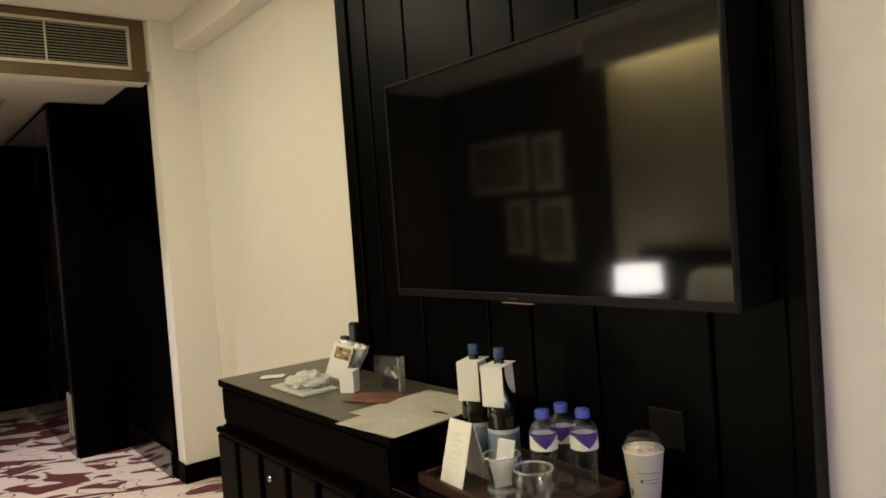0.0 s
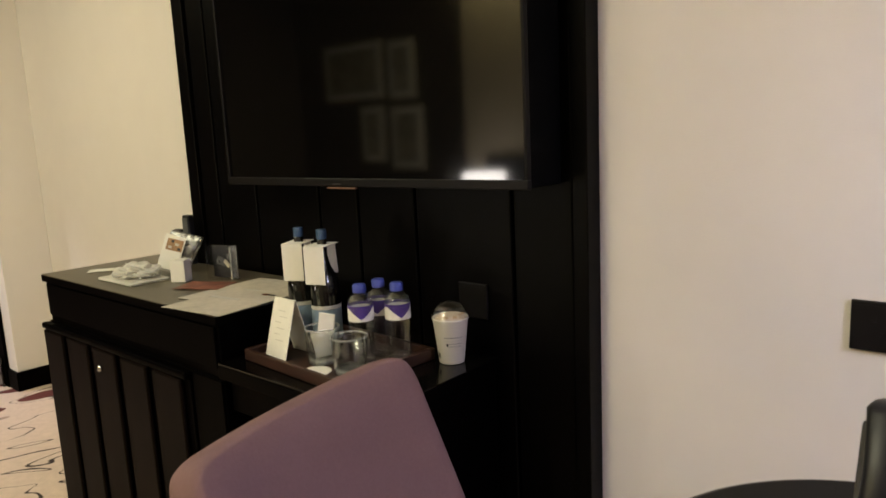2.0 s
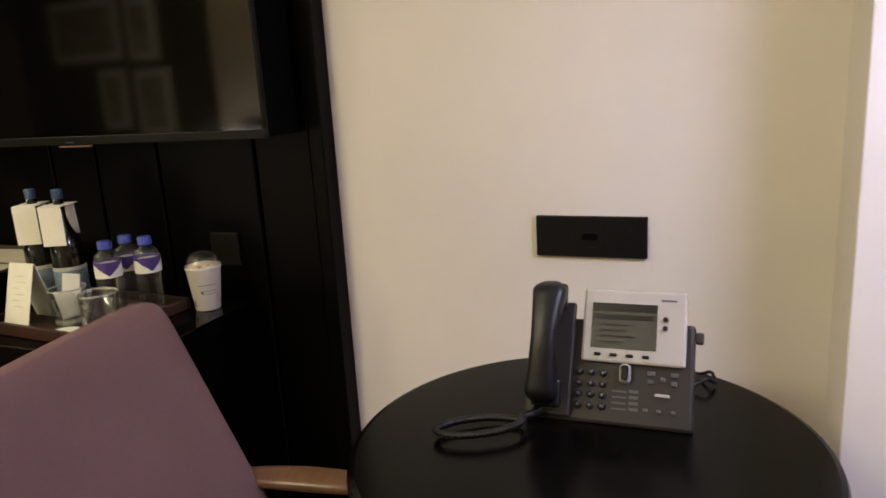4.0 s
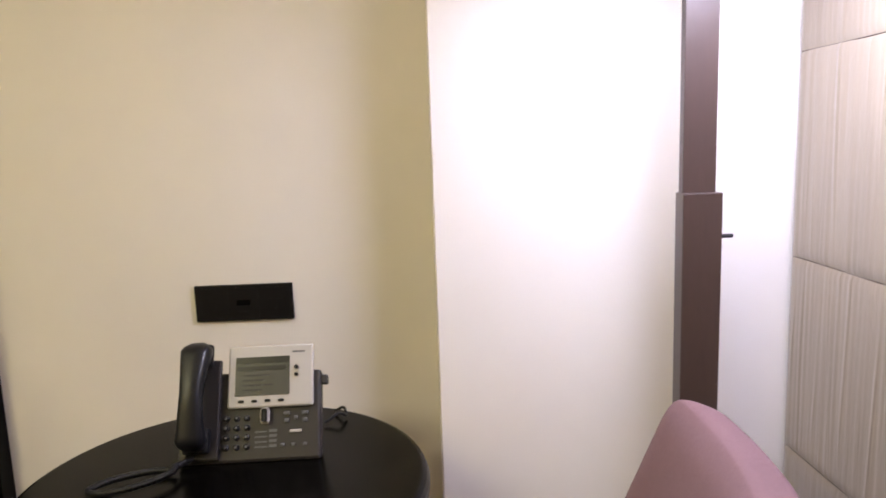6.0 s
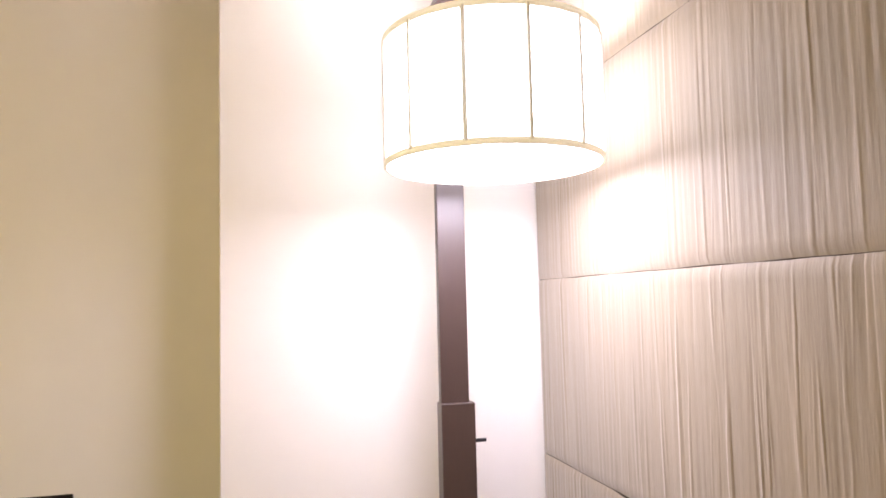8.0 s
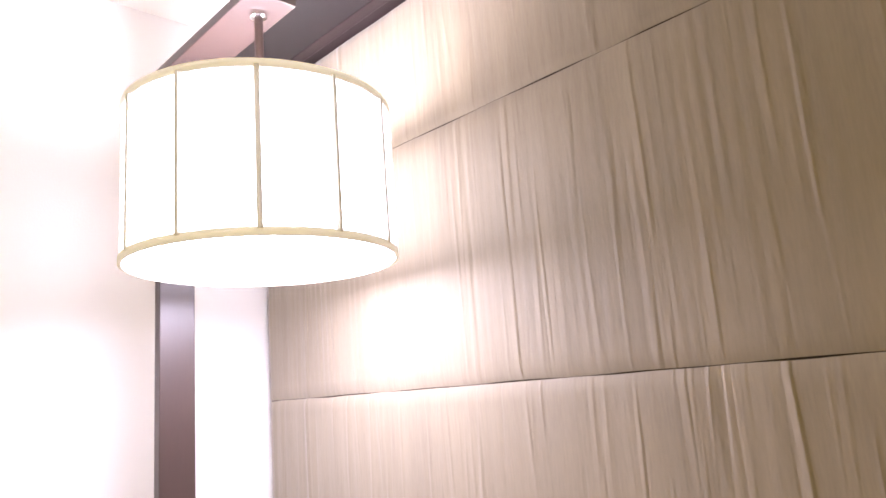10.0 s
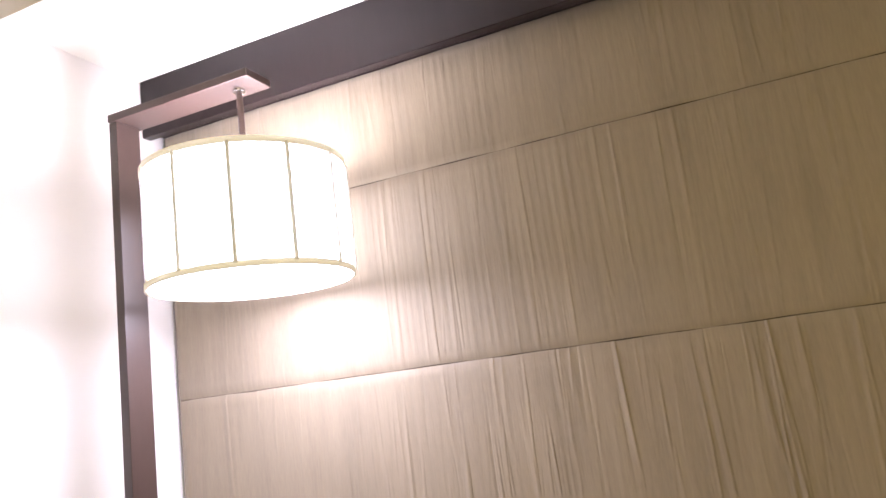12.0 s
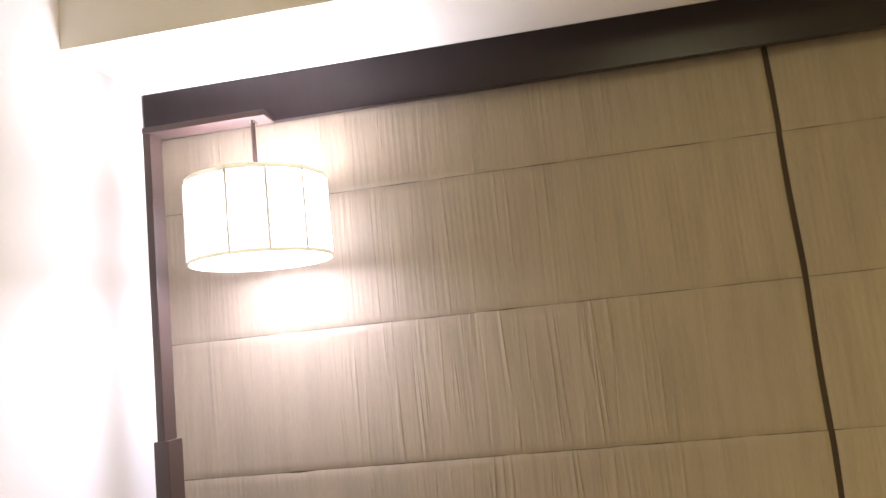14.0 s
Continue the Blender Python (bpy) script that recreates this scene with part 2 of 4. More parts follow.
def thing(name, label, category, m=None, group=""):
    ob = new(name)
    ob.empty_display_size = 0.05
    if m is not None:
        ob.matrix_world = m
    return tagged(ob, label, category, group)


def setting(name, bm, mat, label, category):
    return tagged(link(name, bm, mat), label, category, kind="structure")


def box(x0, x1, y0, y1, z0, z1, bevel=0.0, bm=None, segments=2):
    bm = bm or bmesh.new()
    made = bmesh.ops.create_cube(bm, size=1)["verts"]
    for v in made:
        v.co = Vector((x0 + (v.co.x + 0.5) * (x1 - x0), y0 + (v.co.y + 0.5) * (y1 - y0), z0 + (v.co.z + 0.5) * (z1 - z0)))
    if bevel:
        edges = {e for v in made for e in v.link_edges}
        bmesh.ops.bevel(bm, geom=list(edges), offset=bevel, segments=segments, affect="EDGES", profile=0.5)
    return bm


def lathe(profile, steps=32, bm=None, at=(0, 0, 0)):
    """A turned shape from (radius, height) pairs; closed where a radius is 0."""
    bm = bm or bmesh.new()
    rings = []
    for r, z in profile:
        if r <= 0:
            rings.append([bm.verts.new((at[0], at[1], at[2] + z))])
        else:
            rings.append([bm.verts.new((at[0] + r * math.cos(2 * math.pi * i / steps), at[1] + r * math.sin(2 * math.pi * i / steps), at[2] + z)) for i in range(steps)])
    for a, b in zip(rings, rings[1:]):
        for i in range(steps):
            j = (i + 1) % steps
            if len(a) == 1 and len(b) == 1:
                continue
            if len(a) == 1:
                bm.faces.new((a[0], b[j], b[i]))
            elif len(b) == 1:
                bm.faces.new((a[i], a[j], b[0]))
            else:
                bm.faces.new((a[i], a[j], b[j], b[i]))
    bmesh.ops.recalc_face_normals(bm, faces=bm.faces)
    return bm


def tube(points, radius, steps=10, bm=None):
    bm = bm or bmesh.new()
    points = [Vector(p) for p in points]
    rings = []
    for i, p in enumerate(points):
        way = (points[min(i + 1, len(points) - 1)] - points[max(i - 1, 0)]).normalized()
        side = way.cross(Vector((0, 0, 1)))
        side = side.normalized() if side.length > 1e-4 else Vector((1, 0, 0))
        up = side.cross(way)
        r = radius(i / (len(points) - 1)) if callable(radius) else radius
        rings.append([bm.verts.new(p + r * (math.cos(a) * side + math.sin(a) * up)) for a in (2 * math.pi * k / steps for k in range(steps))])
    for a, b in zip(rings, rings[1:]):
        for i in range(steps):
            bm.faces.new((a[i], a[(i + 1) % steps], b[(i + 1) % steps], b[i]))
    bm.faces.new(rings[0][::-1])
    bm.faces.new(rings[-1])
    bmesh.ops.recalc_face_normals(bm, faces=bm.faces)
    return bm


# ---- the room ----
setting("floor", box(-7.6, 1.6, -3.6, 0.4, -0.12, 0), CARPET, "pale patterned carpet with burgundy blotches and squiggles", "floor")
setting("ceiling", box(-7.6, 1.6, -3.6, 0.4, 2.66, 2.78), CEILING, "plain cream painted ceiling", "ceiling")
setting("wall_north", box(-0.4795, 0.62, 0, 0.3, 0, 2.66), PAINT, "warm cream painted wall behind the phone table", "wall")
setting("wall_north_west", box(-4.15, -1.9, 0.18, 0.3, 0, 2.66), PAINT, "warm cream painted wall beside the television panel", "wall")
setting("wall_pier", box(0.563, 1.6, -0.2, 0.3, 0, 2.66, 0.003), PAINT, "cream wall pier lit by the hanging lamp", "wall")
setting("wall_east", box(1.36, 1.6, -3.6, -0.2, 0, 2.66), PAINT, "plain cream wall behind the fabric panels", "wall")
setting("wall_south", box(-3.3, 1.4, -3.6, -3.4, 0, 2.66), BED_WALL, "beige papered wall behind the bed", "wall")
setting("wall_south_west", box(-7.6, -3.3, -3.65, -3.47, 0, 2.66), DIM_BROWN, "brown wall with framed pictures, coloured dark as unlit", "wall")
# unseen wall added to close the room and keep the screen's reflection dark
setting("wall_west", box(-5.6, -5.4, -3.47, -1.6, 0, 2.66), DIM_BROWN, "added dark wall beside the entry, not seen directly", "wall")
setting("wall_stub", box(-4.15, -4.02, -0.068, 0.18, 0, 2.66, 0.003), PAINT, "narrow cream return wall beside the entry", "wall")
setting("beam", box(-4.02, -1.94, 0.06, 0.18, 2.50, 2.66, 0.003), PAINT, "cream downstand beam under the ceiling", "beam")
setting("bulkhead", box(0.867, 1.36, -3.4, -0.2, 2.262, 2.66, 0.002), CEILING, "cream ceiling bulkhead over the fabric wall", "ceiling")
setting("baseboard", box(-4.02, -4.008, -0.08, 0.18, 0, 0.11, 0.002), DARK, "black wooden baseboard", "baseboard")
setting("baseboard_west", box(-4.16, -4.02, -0.08, -0.068, 0, 0.11, 0.002), DARK, "black wooden baseboard", "baseboard")
setting("baseboard_wall", box(-4.008, -2.33, 0.168, 0.18, 0, 0.11, 0.002), DARK, "black wooden baseboard", "baseboard")
setting("baseboard_phone", box(-0.475, 0.56, -0.012, 0, 0, 0.11, 0.002), DARK, "black wooden baseboard", "baseboard")
setting("baseboard_pier", box(0.56, 1.36, -0.212, -0.2, 0, 0.11, 0.002), DARK, "black wooden baseboard", "baseboard")

setting("cove", box(-3.28, 1.3, -3.16, -3.12, 2.44, 2.655, 0.002), CEILING, "cream ceiling cove in front of a hidden light", "ceiling")

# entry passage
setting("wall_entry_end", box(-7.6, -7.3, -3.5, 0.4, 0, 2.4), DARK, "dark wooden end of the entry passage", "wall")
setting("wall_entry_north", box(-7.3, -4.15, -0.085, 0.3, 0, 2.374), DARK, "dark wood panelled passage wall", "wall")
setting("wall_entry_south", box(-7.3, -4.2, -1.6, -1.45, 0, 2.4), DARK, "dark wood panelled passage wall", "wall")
setting("ceiling_entry", box(-7.3, -4.06, -1.45, 0.3, 2.375, 2.655), CEILING, "lowered cream passage ceiling", "ceiling")
setting("beam_entry", box(-4.2, -4.06, -1.45, -0.087, 2.311, 2.374, 0.002), CEILING, "cream lintel over the passage opening", "beam")
vent = thing("ceiling_vent", "small grey square vent in the passage ceiling", "vent", pose(-5.2, -0.82, 2.375))
part("frame", box(-0.16, 0.16, -0.16, 0.16, -0.012, 0.001, 0.003), GRILLE, vent)
for i in range(7):
    part("slat", box(-0.13, 0.13, -0.125 + i * 0.036, -0.105 + i * 0.036, -0.02, -0.0125), KEY, vent)
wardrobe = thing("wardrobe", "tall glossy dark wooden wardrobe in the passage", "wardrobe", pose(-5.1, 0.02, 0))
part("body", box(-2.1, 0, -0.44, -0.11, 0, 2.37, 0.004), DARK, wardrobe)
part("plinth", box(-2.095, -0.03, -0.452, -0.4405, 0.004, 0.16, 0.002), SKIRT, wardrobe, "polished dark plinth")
# two pale strips added for streaks of reflected light low on the front
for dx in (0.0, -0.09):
    part("light_streak", box(dx - 0.02, dx - 0.001, -0.466, -0.4605, 0.165, 0.44, 0.001), GRILLE, wardrobe, "short pale strip in place of a light streak")
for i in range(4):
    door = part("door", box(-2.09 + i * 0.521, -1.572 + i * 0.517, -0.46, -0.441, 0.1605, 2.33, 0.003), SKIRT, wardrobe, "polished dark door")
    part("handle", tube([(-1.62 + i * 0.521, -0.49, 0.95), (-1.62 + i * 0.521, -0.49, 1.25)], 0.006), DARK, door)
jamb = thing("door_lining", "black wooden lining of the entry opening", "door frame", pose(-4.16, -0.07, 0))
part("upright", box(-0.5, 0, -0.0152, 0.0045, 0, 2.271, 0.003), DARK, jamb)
part("skirting", box(-0.938, -0.02, -0.034, -0.0155, 0, 0.17, 0.004), SKIRT, jamb, "polished dark skirting board")

# air grille over the entry
duct = thing("air_duct_cladding", "olive brown wood cladding with a cream air grille", "air vent", pose(-4.045, 0, 0))
part("cladding", box(-0.012, 0.0, -1.45, -0.092, 2.31, 2.655, 0.003), OLIVE_WOOD, duct)
grille = part("grille_frame", box(0.0005, 0.012, -1.30, -0.175, 2.595, 2.612, 0.002), GRILLE, duct, "cream metal frame")
for y0, y1, z0, z1 in ((-1.30, -0.175, 2.372, 2.389), (-0.192, -0.175, 2.3895, 2.5945), (-1.30, -1.283, 2.3895, 2.5945), (-0.60, -0.59, 2.3895, 2.5945)):
    part("grille_bar", box(0.0005, 0.012, y0, y1, z0, z1, 0.002), GRILLE, duct)
# flat black sheet in place of the unlit duct behind the slats
part("duct_shade_sheet", box(0.0004, 0.001, -1.283, -0.192, 2.389, 2.595), VOID, duct)
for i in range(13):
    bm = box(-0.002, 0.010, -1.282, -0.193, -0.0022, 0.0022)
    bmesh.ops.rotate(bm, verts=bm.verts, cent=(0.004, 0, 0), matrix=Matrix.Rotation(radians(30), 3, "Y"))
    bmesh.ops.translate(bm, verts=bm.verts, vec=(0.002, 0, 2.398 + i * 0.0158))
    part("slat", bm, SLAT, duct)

# ---- television panel ----
tv_wall = thing("panelling", "tall dark stained wooden wall panelling with vertical grooves", "panelling", pose(0, 0, 0))
part("backing", box(-2.02, -0.48, -0.02, 0.18, 0, 2.655), PANELLING, tv_wall)
seams = (-1.965, -1.86, -1.65, -1.346, -1.183, -0.971, -0.673, -0.513)
for a, b in zip(seams, seams[1:]):
    part("board", box(a + 0.004, b - 0.004, -0.042, -0.0205, 0.01, 2.65, 0.004), PANELLING, tv_wall)
for a, b in ((-2.03, -1.966), (-0.512, -0.476)):
    part("frame_upright", box(a, b, -0.052, 0.178, 0, 2.655, 0.003), PANELLING, tv_wall)

tv = thing("television", "large switched-off flat television with a thin black bezel", "television", pose(-1.0625, -0.0425, 1.4925))
W, H, D = 1.049, 0.605, 0.1325
part("back_shell", box(-W / 2 + 0.003, W / 2 - 0.003, -D + 0.014, -0.0005, -H / 2 + 0.003, H / 2 - 0.003, 0.004), VOID, tv, "deep matt black housing")
part("screen", box(-W / 2 + 0.008, W / 2 - 0.008, -D + 0.006, -D + 0.0135, -H / 2 + 0.02, H / 2 - 0.008), SCREEN, tv, "glossy black screen")
for x0, x1, z0, z1 in ((-W / 2, W / 2, H / 2 - 0.008, H / 2), (-W / 2, W / 2, -H / 2, -H / 2 + 0.02), (-W / 2, -W / 2 + 0.008, -H / 2 + 0.0202, H / 2 - 0.0082), (W / 2 - 0.008, W / 2, -H / 2 + 0.0202, H / 2 - 0.0082)):
    part("bezel", box(x0, x1, -D, -D + 0.0135, z0, z1, 0.002), TV_BEZEL, tv)
for dx, w, dz in ((-0.03, 0.052, -0.0035), (-0.045, 0.014, 0.006)):
    part("sensor_bar", box(dx - w, dx + w, -D - 0.003, -D + 0.006, -H / 2 + dz - 0.0025, -H / 2 + dz + 0.0015, 0.001), OAK if dz < 0 else CHARCOAL, tv, "thin metallic sensor strip")

outlet = thing("socket_plate", "small square dark grey socket plate on the panelling", "socket", pose(-0.79, -0.0425, 0.91))
part("plate", box(-0.043, 0.043, -0.008, 0, -0.043, 0.043, 0.003), TV_BEZEL, outlet)
part("cover", box(-0.036, 0.036, -0.0092, -0.0082, -0.036, 0.036, 0.0004), TV_BEZEL, outlet)

holder = thing("remote_holder", "two small dark remote controls standing at the wall", "remote control", pose(-1.995, -0.09, 0.902))
part("remote", box(-0.02, 0.02, -0.012, 0.012, 0, 0.17, 0.006), BLACK, holder)
part("remote", box(-0.07, -0.03, -0.022, 0.002, 0, 0.12, 0.006), CHARCOAL, holder)
part("keypad", box(-0.016, 0.016, -0.0135, -0.0122, 0.09, 0.16, 0.0005), KEY, holder, "grey rubber keypad")
part("keypad", box(-0.066, -0.034, -0.0235, -0.0222, 0.03, 0.112, 0.0005), CHARCOAL, holder)

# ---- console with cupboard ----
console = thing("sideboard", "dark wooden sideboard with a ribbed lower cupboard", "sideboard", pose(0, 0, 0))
# thin sheet over the dark top carries the painted reflection, edges stay black
for name, z0, z1, mat, inset, label in (("top", 0.878, 0.899, DARK, 0, ""), ("top_sheen", 0.8992, 0.902, SHEEN_TOP, 0.0015, "smooth dark top, coloured olive-grey for its sheen")):
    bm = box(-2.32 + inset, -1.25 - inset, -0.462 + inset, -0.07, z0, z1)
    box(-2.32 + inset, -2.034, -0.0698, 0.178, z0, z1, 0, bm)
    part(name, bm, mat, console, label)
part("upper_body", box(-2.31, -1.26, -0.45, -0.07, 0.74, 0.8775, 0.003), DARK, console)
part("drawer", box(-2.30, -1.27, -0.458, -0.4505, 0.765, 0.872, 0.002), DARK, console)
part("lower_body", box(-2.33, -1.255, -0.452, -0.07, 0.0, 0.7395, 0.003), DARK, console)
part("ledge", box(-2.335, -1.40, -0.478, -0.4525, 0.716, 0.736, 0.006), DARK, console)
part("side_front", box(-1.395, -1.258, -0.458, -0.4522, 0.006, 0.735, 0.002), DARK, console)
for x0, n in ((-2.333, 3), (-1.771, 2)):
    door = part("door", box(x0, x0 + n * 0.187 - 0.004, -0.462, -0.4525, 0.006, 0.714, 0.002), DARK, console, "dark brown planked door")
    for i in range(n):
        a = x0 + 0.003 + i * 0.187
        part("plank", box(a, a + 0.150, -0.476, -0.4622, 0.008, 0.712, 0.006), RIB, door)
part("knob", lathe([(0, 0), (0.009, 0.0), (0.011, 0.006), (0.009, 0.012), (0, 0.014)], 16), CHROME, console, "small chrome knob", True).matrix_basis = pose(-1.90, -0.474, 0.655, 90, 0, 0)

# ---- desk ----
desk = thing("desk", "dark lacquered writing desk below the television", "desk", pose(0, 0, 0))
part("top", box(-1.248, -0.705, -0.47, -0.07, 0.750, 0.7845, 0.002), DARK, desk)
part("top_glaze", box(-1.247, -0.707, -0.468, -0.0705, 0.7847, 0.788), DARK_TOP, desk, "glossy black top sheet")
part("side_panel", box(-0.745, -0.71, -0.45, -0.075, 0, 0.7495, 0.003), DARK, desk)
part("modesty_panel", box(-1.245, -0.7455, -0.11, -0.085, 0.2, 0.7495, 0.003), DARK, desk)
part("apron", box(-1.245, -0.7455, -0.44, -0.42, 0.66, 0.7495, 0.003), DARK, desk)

# ---- things on the sideboard ----
TOP = 0.9025


def sheet(name, label, category, m, w, d, mat, marks=()):
    """A sheet of paper that lies flat, with a slight curl and printed patches."""
    bm = bmesh.new()
    bmesh.ops.create_grid(bm, x_segments=10, y_segments=8, size=0.5)
    for v in bm.verts:
        v.co = Vector((v.co.x * w, v.co.y * d, 0.002 + 0.0025 * noise.noise((v.co.x * 3 + m.translation.x, v.co.y * 3, 0)) ** 2))
    geom = bmesh.ops.extrude_face_region(bm, geom=bm.faces[:])["geom"]
    bmesh.ops.translate(bm, verts=[g for g in geom if isinstance(g, bmesh.types.BMVert)], vec=(0, 0, 0.0008))
    bmesh.ops.recalc_face_normals(bm, faces=bm.faces)
    ob = thing(name, label, category, m)
    part("paper", bm, mat, ob)
    for x0, x1, y0, y1, colour in marks:
        part("print", box(x0 * w, x1 * w, y0 * d, y1 * d, 0.0035, 0.0042), colour, ob)
    return ob


sheet("placemat", "white printed paper sheet hanging over the sideboard edge", "paper", pose(-1.357, -0.318, TOP + 0.002, 0, 0, 7), 0.225, 0.325, MAT_PAPER, ((0.14, 0.36, 0.13, 0.15, INK), (0.16, 0.24, 0.12, 0.165, RED), (-0.4, 0.1, -0.1, -0.06, PRINT), (-0.3, 0.2, 0.2, 0.23, PRINT)))
sheet("paper_sheet", "white paper sheet lying under another sheet", "paper", pose(-1.415, -0.255, TOP - 0.001, 0, 0, 5), 0.24, 0.285, MAT_PAPER)
sheet("brochure", "small reddish printed brochure", "brochure", pose(-1.60, -0.28, TOP, 0, 0, 25), 0.15, 0.1, RED)
sheet("label_card", "small white paper card lying flat", "card", pose(-2.17, -0.325, TOP, 0, 0, 54), 0.08, 0.055, PAPER)

bag = thing("plastic_bag", "crumpled translucent plastic bag with snack tray", "plastic bag", pose(-1.90, -0.33, TOP))
bm = bmesh.new()
bmesh.ops.create_icosphere(bm, subdivisions=4, radius=1)
for v in bm.verts:
    n = noise.noise(v.co * 2.2) * 0.35 + noise.noise(v.co * 5) * 0.22
    v.co = Vector((v.co.x * 0.072 * (1 + n), v.co.y * 0.06 * (1 + n), max(0.002, 0.024 + v.co.z * 0.027 * (1 + 1.5 * n))))
part("film", bm, FILM, bag)
part("tray", box(-0.115, 0.105, -0.075, 0.05, 0.0, 0.009, 0.004), FILM, bag, "pale green-white tray")
bm = box(-0.06, 0.05, -0.03, 0.03, 0.0125, 0.04, 0.012)
part("contents", bm, LINEN, bag)

pack = thing("snack_packet", "clear cellophane snack packet with a printed paper band", "packet", pose(-1.90, -0.215, TOP, -18, 14, 30))
bm = bmesh.new()
bmesh.ops.create_grid(bm, x_segments=18, y_segments=20, size=0.5)
for v in bm.verts:
    u, w = v.co.x, v.co.y
    puff = max(0, (0.25 - u * u) * (0.25 - w * w)) * 16
    v.co = Vector((u * 0.108 + 0.018 * w, -0.016 * puff - 0.006 * noise.noise((u * 9, w * 9, 1)), (w + 0.5) * 0.135))
geom = bmesh.ops.extrude_face_region(bm, geom=bm.faces[:])["geom"]
bmesh.ops.translate(bm, verts=[g for g in geom if isinstance(g, bmesh.types.BMVert)], vec=(0, 0.012, 0))
bmesh.ops.recalc_face_normals(bm, faces=bm.faces)
part("wrapper", bm, CELLO, pack, "clear cellophane", True)
band = part("paper_band", box(-0.046, 0.026, -0.0255, -0.024, 0.006, 0.118, 0.0005), PAPER, pack, "white printed paper band")
part("picture", box(-0.034, 0.022, -0.0262, -0.0256, 0.068, 0.106), CRISP, band, "brown printed photograph")
for dx, dz, w in ((-0.026, 0.074, 0.012), (-0.006, 0.086, 0.014), (-0.02, 0.094, 0.009), (0.006, 0.072, 0.011)):
    part("picture_patch", box(dx, dx + w, -0.0268, -0.0263, dz, dz + 0.008), MAT_PAPER if w > 0.0115 else INK, band)
part("crumbs", box(0.004, 0.034, -0.0105, -0.004, 0.022, 0.06, 0.003), MAT_PAPER, pack, "pale wafer pieces")

small_box = thing("small_box", "small white card box standing on the sideboard", "box", pose(-1.735, -0.275, TOP, 0, 0, 30))
part("carton", box(-0.024, 0.024, -0.02, 0.02, 0, 0.066, 0.002), PAPER, small_box)
part("flap", box(-0.023, 0.023, -0.019, 0.019, 0.0662, 0.0675), PAPER, small_box)

case = thing("clear_case", "upright clear acrylic case with small pale pieces inside", "case", pose(-1.64, -0.19, TOP, 0, 0, 16) @ Matrix.Scale(0.9, 4))
part("acrylic", box(-0.055, 0.055, -0.02, 0.02, 0.0005, 0.118, 0.003), ACRYLIC, case, "clear acrylic walls")
part("back_card", box(-0.051, 0.051, 0.012, 0.016, 0.004, 0.113), BLACK, case)
# only the right edge is whitened, for its glint
for x0, x1, z0, z1 in ((0.0475, 0.0535, 0.003, 0.115), (-0.0535, -0.0505, 0.003, 0.115), (-0.05, 0.047, 0.114, 0.1155)):
    part("edge", box(x0, x1, -0.0185, 0.0115, z0, z1, 0.001), GLASS_EDGE if x0 > 0 else ACRYLIC, case, "polished edge, the right one whitened as a glint")
for dx, dz, a, w in ((-0.012, 0.066, 30, 0.012), (0.012, 0.052, 48, 0.014), (-0.004, 0.05, 15, 0.011), (0.02, 0.075, 70, 0.009), (-0.025, 0.058, 80, 0.009)):
    bm = box(-w, w, -0.004, 0.002, -0.006, 0.006, 0.001)
    bmesh.ops.rotate(bm, verts=bm.verts, matrix=Matrix.Rotation(radians(a), 3, "Y"))
    bmesh.ops.translate(bm, verts=bm.verts, vec=(dx, 0.009, dz))
    part("sachet", bm, MAT_PAPER if w > 0.0125 else KEY, case)

# ---- things on the desk ----
DESK = 0.7885
tray = thing("serving_tray", "reddish brown wooden serving tray with raised rim", "tray", pose(-1.018, -0.286, DESK, 0, 0, -4))
part("base", box(-0.175, 0.175, -0.13, 0.13, 0, 0.008), TRAY, tray)
for x0, x1, y0, y1 in ((-0.187, 0.187, -0.142, -0.1302), (-0.187, 0.187, 0.1302, 0.142), (-0.187, -0.1752, -0.13, 0.13), (0.1752, 0.187, -0.13, 0.13)):
    part("rim", box(x0, x1, y0, y1, 0, 0.028, 0.003), TRAY, tray)
TRAY_Z = DESK + 0.0085


def wine(x, y, turn):
    ob = thing("wine_bottle", "dark wine bottle with blue cap and white neck tag", "bottle", pose(x, y, TRAY_Z, 0, 0, turn), "wine bottles on the tray")
    part("bottle", lathe([(0, 0.003), (0.028, 0), (0.035, 0.004), (0.036, 0.02), (0.036, 0.155), (0.032, 0.182), (0.018, 0.21), (0.0118, 0.234), (0.0112, 0.289), (0, 0.289)], 28), WINE, ob, "dark glass", True)
    part("cap", lathe([(0.0118, 0.276), (0.0122, 0.285), (0.0122, 0.297), (0.0105, 0.299), (0, 0.299)], 24), TEAL, ob, "blue foil cap", True)
    part("label", lathe([(0.0364, 0.035), (0.0364, 0.108)], 28), PALE_BLUE, ob, "pale blue label")
    part("label_band", lathe([(0.0366, 0.1085), (0.0366, 0.118)], 28), PRINT, ob, "grey label band")
    part("neck_tag", box(-0.027, 0.027, -0.042, -0.0405, 0.172, 0.262), PAPER, ob, "white card neck tag")
    part("tag_top", box(-0.027, 0.027, -0.042, 0.032, 0.2622, 0.2637), PAPER, ob)
    bm = box(-0.017, 0.017, 0.0, 0.0015, -0.075, 0)
    bmesh.ops.rotate(bm, verts=bm.verts, matrix=Matrix.Rotation(radians(6), 3, "X"))
    bmesh.ops.translate(bm, verts=bm.verts, vec=(0, 0.0305, 0.2615))
    part("tag_back", bm, PAPER, ob)
    return ob


wine(-1.166, -0.262, 26)
wine(-1.075, -0.264, 20)


